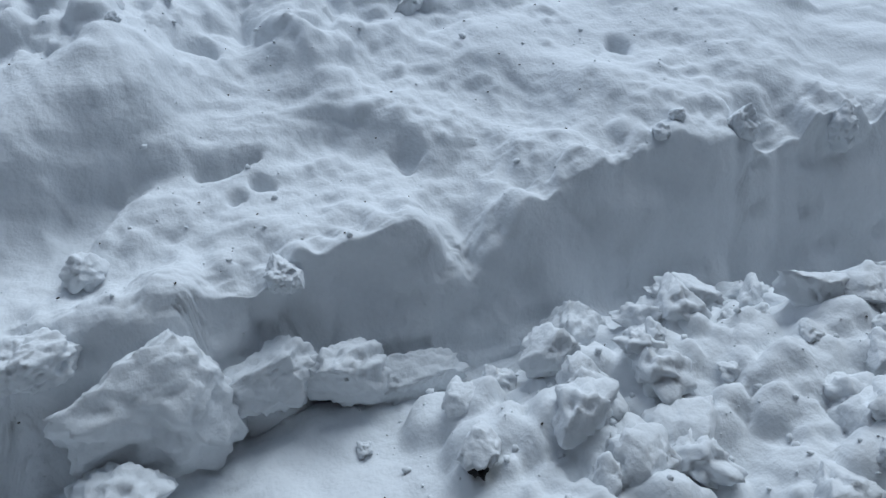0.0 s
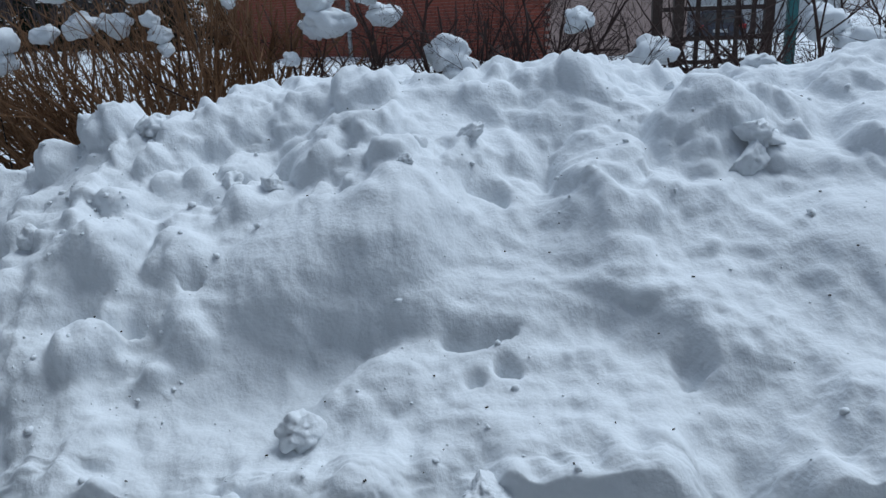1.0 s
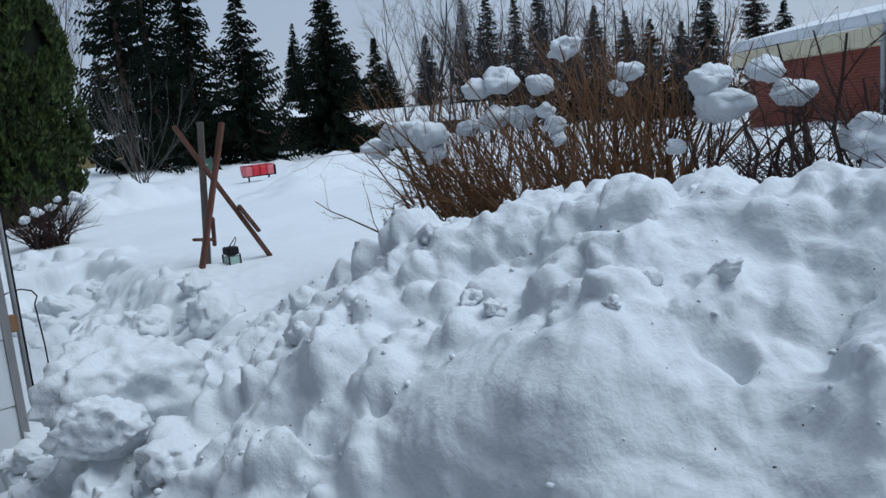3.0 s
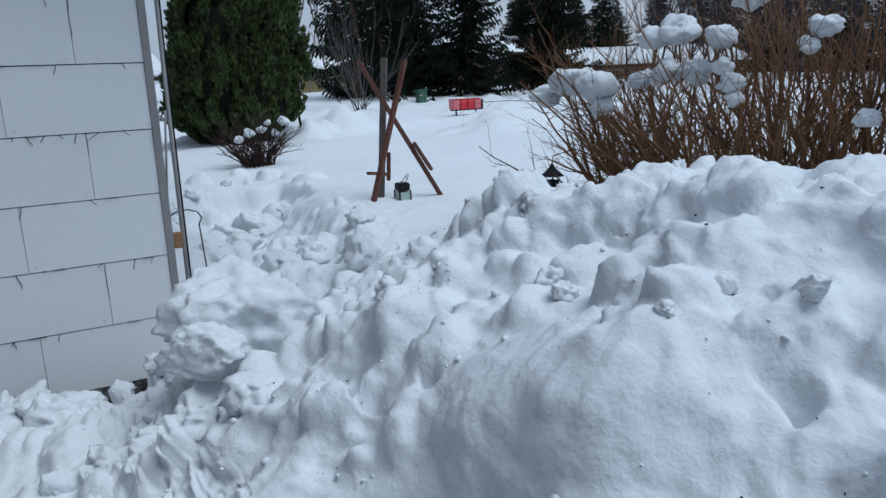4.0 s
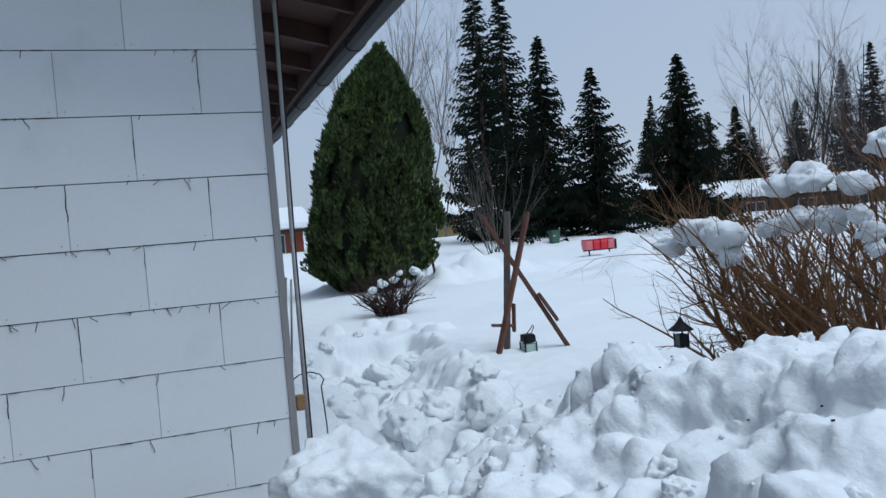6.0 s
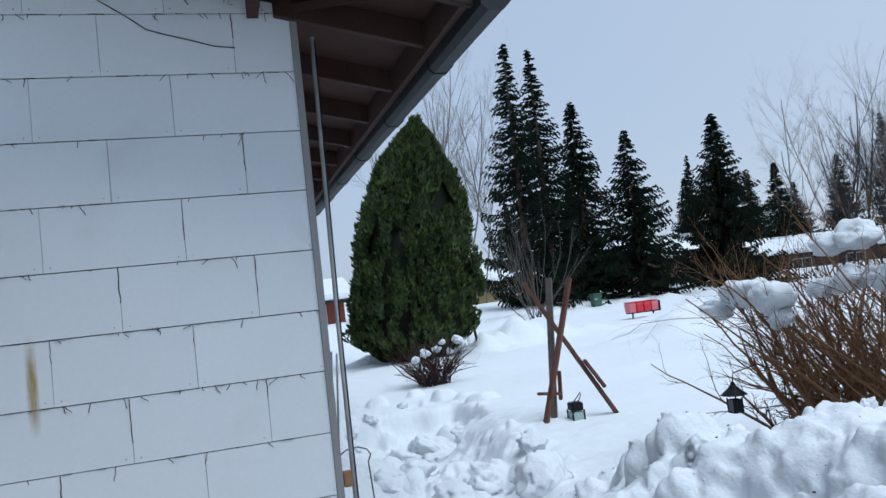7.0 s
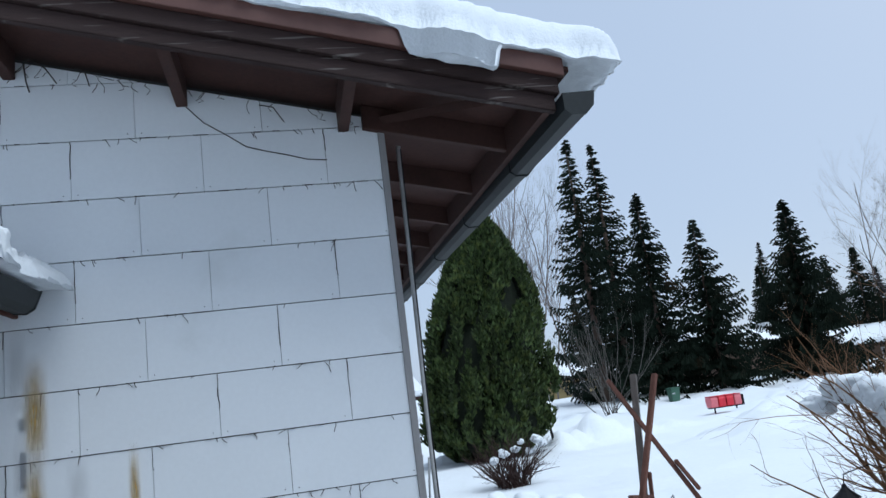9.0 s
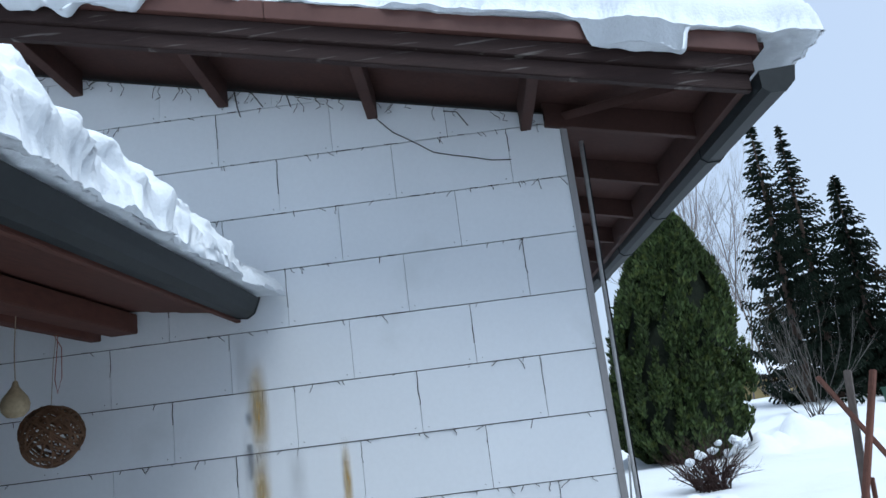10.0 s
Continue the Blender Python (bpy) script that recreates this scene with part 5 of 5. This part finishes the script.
bare_tree("bare_bush", (11.1, 24.0, 0.5), 4.3, 3, STEM_GREY, "many-stemmed grey leafless bush", 0.55, 2, (3, 5), 0.02, 0.022, 18, 0.42, "bare bushes")
birches = [bare_tree("birch", (44, 43, 0.3), 14.5, 11, BIRCH, "tall pale leafless birch", 0.5, 4, (5, 8), r=0.075), bare_tree("birch", (47, 44, 0.3), 14, 12, BIRCH, "tall pale leafless birch", 0.45, 4, (5, 8), r=0.075)]
darks = [bare_tree("dark_tree", (45, 36, 0.3), 12, 13, DARKTREE, "dark leafless broad tree", 0.75, 4, (5, 7), r=0.09), bare_tree("dark_tree", (40, 31, 0.3), 11, 14, DARKTREE, "dark leafless broad tree", 0.8, 4, (5, 7), r=0.09)]
rnd = random.Random(61)
for x, y in ((11.3, 36), (12.6, 38), (10.2, 37), (13.8, 41), (14.6, 36), (50, 47), (41, 45), (53, 50), (9.2, 33), (45, 38), (48, 40), (16, 44), (9.5, 40)):
    copy_thing(rnd.choice(birches), pose(x, y, 0.3, 0, 0, rnd.uniform(0, 360)) @ Matrix.Scale(1.0, 4))
for az, d in ((40, 38), (42, 41), (43, 37), (45, 43), (43, 46), (41, 45), (38, 36), (44, 50), (36, 42), (24, 44), (26, 38), (28, 46), (30, 40), (31, 50), (33, 42), (35, 47), (36, 39), (38, 50), (39, 42), (41, 52), (22, 50), (21, 42), (29, 55), (34, 56), (39, 57), (27, 43), (32, 46), (34, 41), (37, 44), (25, 48), (30, 36), (33, 36), (23, 40), (26, 52), (28, 50), (35, 52), (36, 55), (31, 58), (40, 48), (24, 56), (38, 40), (29, 42), (32, 39), (27, 60), (33, 61), (37, 60)):
    x, y = d * math.cos(radians(az)) * 1.05, d * math.sin(radians(az)) * 1.05
    copy_thing(rnd.choice(darks), pose(x, y, 0.3, 0, 0, rnd.uniform(0, 360)) @ Matrix.Scale(rnd.uniform(0.75, 1.0), 4))

spruces = [o for o in scene.objects if o.name.startswith("spruce") and o.parent is None][:4]
for az, d in ((18, 62), (20, 66), (23, 60), (25, 68), (27, 63), (29, 70), (31, 64), (33, 69), (35, 62), (37, 68), (39, 64), (41, 70), (44, 72), (47, 75), (50, 74), (54, 76), (58, 78), (63, 76), (68, 74), (72, 72)):
    x, y = d * math.cos(radians(az)), d * math.sin(radians(az))
    copy_thing(rnd.choice(spruces), pose(x, y, 0.2, 0, 0, rnd.uniform(0, 360)))

# ---- letterboxes, bin, stake ----
mail = base("letterbox_row", (11.45, 16.6, 0.28), "row of four red letterboxes on a dark metal stand", "letterbox")
for k in range(4):
    lb = Heap().prism([(-0.16, 0.0), (0.12, 0.0), (0.16, 0.2), (0.14, 0.29), (-0.14, 0.29), (-0.17, 0.24)], -0.11, 0.11, axis="x").make("letterbox", PINK if k in (0, 3) else RED, mail, bevel=0.012)
    lb.location = (-0.39 + 0.25 * k, 0, 0.3)
    lid = Heap().box((-0.39 + 0.25 * k, 0, 0.602), (0.225, 0.33, 0.02)).make("lid", RED, mail, bevel=0.006)
for x in (-0.3, 0.4):
    Heap().box((x, 0.05, 0.12), (0.035, 0.035, 0.4)).make("leg", BLACK, mail)
Heap().box((0.05, 0.0, 0.28), (1.15, 0.05, 0.035)).make("rail", BLACK, mail)
Heap().box((0.56, 0.0, 0.42), (0.04, 0.2, 0.3)).make("bracket", BLACK, mail)
wb = base("wheelie_bin", (15.2, 26.8, 0.28), "green plastic wheelie bin standing in the snow", "bin")
wb.scale = (0.7, 0.7, 0.7)
Heap().add([(x * w, y * w, z) for z, w in ((0, 0.23), (0.95, 0.3)) for x, y in ((-1, -1), (1, -1), (1, 1), (-1, 1))], [(0, 1, 2, 3), (4, 5, 6, 7), (0, 1, 5, 4), (1, 2, 6, 5), (2, 3, 7, 6), (3, 0, 4, 7)]).make("body", GREEN, wb, bevel=0.02)
Heap().box((0, 0, 0.99), (0.66, 0.68, 0.08)).make("lid", GREEN, wb, bevel=0.02)
Heap().box((-0.15, -0.31, 0.68), (0.2, 0.01, 0.06)).make("label_patch", PALE, wb)
for x in (-0.25, 0.25):
    Heap().tube([(x - 0.03, 0.28, 0.08), (x + 0.03, 0.28, 0.08)], 0.1, 12).make("wheel", TYRE, wb)
stake = base("snow_stake", (4.75, 12.4, 0.3), "thin dark leaning snow marker stake", "stake")
Heap().tube([(0.1, 0, 0), (-0.05, 0, 1.15)], 0.03, 6).make("rod", BLACK, stake)


# ---- houses ----
def house(name, at, turn, size, wall_mat, label, pitch=0.25, windows=3):
    """A low house with boarded walls, windows, eaves and a snow-laden roof."""
    L, W, H = size
    o = base(name, at, label, "house", "houses")
    o.rotation_euler = (0, 0, radians(turn))
    r = W / 2 * pitch
    Heap().prism([(-W / 2, 0), (W / 2, 0), (W / 2, H), (0, H + r), (-W / 2, H)], -L / 2, L / 2, axis="x").make("wall", wall_mat, o)
    e = 0.6
    rf = Heap().prism([(-W / 2 - e, H - e * pitch), (0, H + r), (W / 2 + e, H - e * pitch), (W / 2 + e, H - e * pitch + 0.18), (0, H + r + 0.18), (-W / 2 - e, H - e * pitch + 0.18)], -L / 2 - e, L / 2 + e, axis="x").make("roof", BROWN, o)
    sn = Heap().prism([(-W / 2 - e - 0.1, H - e * pitch + 0.182), (0, H + r + 0.182), (W / 2 + e + 0.1, H - e * pitch + 0.182), (W / 2 + e, H - e * pitch + 0.5), (0, H + r + 0.52), (-W / 2 - e, H - e * pitch + 0.5)], -L / 2 - e - 0.05, L / 2 + e + 0.05, axis="x").make("roof_snow", SNOW_FAR, o, bevel=0.08)
    Heap().box((L * 0.2, 0, H + r + 0.4), (0.7, 0.7, 0.9)).make("chimney", PALE, o, bevel=0.02)
    for k in range(windows):
        x = -L / 2 + (k + 0.7) * L / (windows + 0.4)
        for sg in (-1, 1):
            w = Heap().box((x, sg * (W / 2 + 0.01), H * 0.58), (1.3, 0.1, 1.1)).make("window", PALE, o)
            Heap().box((x - 0.31, sg * (W / 2 + 0.05), H * 0.58), (0.54, 0.06, 0.94)).make("pane", DARKGLASS, w)
            Heap().box((x + 0.31, sg * (W / 2 + 0.05), H * 0.58), (0.54, 0.06, 0.94)).make("pane", DARKGLASS, w)
    return o


house("house", (29.5, 43, 0.0), 24, (12, 8, 2.2), HOUSEWALL, "low brown house with a snow-covered roof")
house("house", (41.5, 41, -0.3), -20, (12, 7, 2.0), HOUSEWALL, "low brown-walled house with a snow-covered roof")
house("house", (17.5, 48, 0.0), 5, (10, 7, 2.0), YELLOW, "low yellow house far behind the trees")
house("house", (1.8, 42, 0.2), 0, (8, 7, 1.8), BRICK, "low red house far beyond the yard")
house("garage", (38, -11, 0.4), 8, (12, 8, 2.6), PALE, "pale rendered garage behind a parked car")

# the red brick neighbour
bh = base("brick_house", (22.6, 6.4, 0.4), "red brick house with cream boarded fascia", "house", "houses")
bh.rotation_euler = (0, 0, radians(-38.5))
Heap().box((3.0, -6.25, 1.0), (5.9, 12.5, 2.2)).make("wall", MORTAR, bh)
br = Heap()
rnd = random.Random(71)
for row in range(29):
    z = 0.0 + 0.075 * row
    for k in range(48):
        y = -0.12 - 0.26 * k - (0.13 if row % 2 else 0)
        br.box((0.045 - 0.003 * rnd.random(), y, z), (0.03, 0.248, 0.064))
tagged(br.make("bricks", BRICK, bh), kind="stuff")
Heap().box((-0.25, -6.25, 2.35), (0.03, 13.4, 0.42)).make("fascia", CREAM, bh)
for k in range(47):
    Heap().box((-0.272, 0.3 - 0.28 * k, 2.35), (0.012, 0.262, 0.41)).make("fascia_board", CREAM, bh)
Heap().box((0.0, -6.25, 2.13), (0.5, 13.4, 0.03)).make("eaves_soffit", CREAM, bh)
Heap().prism([(-0.3, 2.57), (3.2, 3.2), (6.8, 2.57), (6.8, 2.85), (3.2, 3.5), (-0.32, 2.85)], -13.0, 0.55).make("roof_snow", SNOW_FAR, bh, bevel=0.06)
Heap().tube([(-0.33, -6.5, -0.2), (-0.33, -6.5, 2.3), (-0.27, -6.5, 2.55)], 0.055, 10).make("downpipe", PIPE, bh)

# garden trellis, post and car
pt = base("garden_trellis", (7.0, -5.0, 0.75), "dark brown wooden garden trellis frame", "trellis")
for y, w in ((0.58, 0.1), (0.36, 0.1), (-0.55, 0.09)):
    Heap().box((0, y, 0.8), (0.1, w, 1.7)).make("post", DARKWOOD, pt)
for y in (0.16, -0.05, -0.24, -0.4):
    Heap().box((0.01, y, 0.95), (0.03, 0.045, 1.3)).make("upright", DARKWOOD, pt)
for z in (0.3, 0.38, 0.62, 0.92, 1.2, 1.5):
    Heap().box((-0.02, 0.0, z), (0.03, 1.15, 0.045)).make("rail", DARKWOOD, pt)
gp = base("teal_post", (7.0, -5.78, 0.7), "teal painted square post in the snow", "post")
Heap().box((0, 0, 0.9), (0.09, 0.1, 2.0)).make("shaft", TEAL, gp, bevel=0.008)
Heap().box((0, 0, 1.92), (0.11, 0.12, 0.04)).make("cap", TEAL, gp, bevel=0.008)
car = base("parked_car", (29, -9.66, 0.35), "dark blue parked car with snow on its roof", "car")
Heap().prism([(-0.88, 0.3), (0.88, 0.3), (0.9, 0.75), (0.84, 0.95), (0.66, 1.4), (-0.66, 1.4), (-0.84, 0.95), (-0.9, 0.75)], -2.0, 2.0, axis="x").make("body", CARPAINT, car, bevel=0.05)
Heap().prism([(-0.7, 0.98), (0.7, 0.98), (0.6, 1.34), (-0.6, 1.34)], -2.02, -2.0, axis="x").make("rear_window", DARKGLASS, car)
for y in (-0.72, 0.72):
    Heap().box((-2.02, y, 0.86), (0.05, 0.26, 0.14)).make("tail_lamp", TAIL, car, bevel=0.01)
for x in (-1.3, 1.3):
    for y in (-0.8, 0.8):
        Heap().tube([(x, y - 0.1, 0.3), (x, y + 0.1, 0.3)], 0.32, 14).make("wheel", TYRE, car)
Heap().box((-2.03, 0, 0.72), (0.02, 0.5, 0.11)).make("number_plate", PALE, car)
cs = new("car_snow", lump_mesh("car_snow", 1.0, 99, (1.5, 0.68, 0.14), 0.1, 4))
cs.location = (29, -9.66, 0.35 + 1.44)
tagged(cs, "white snow layer on the parked car's roof", "snow")
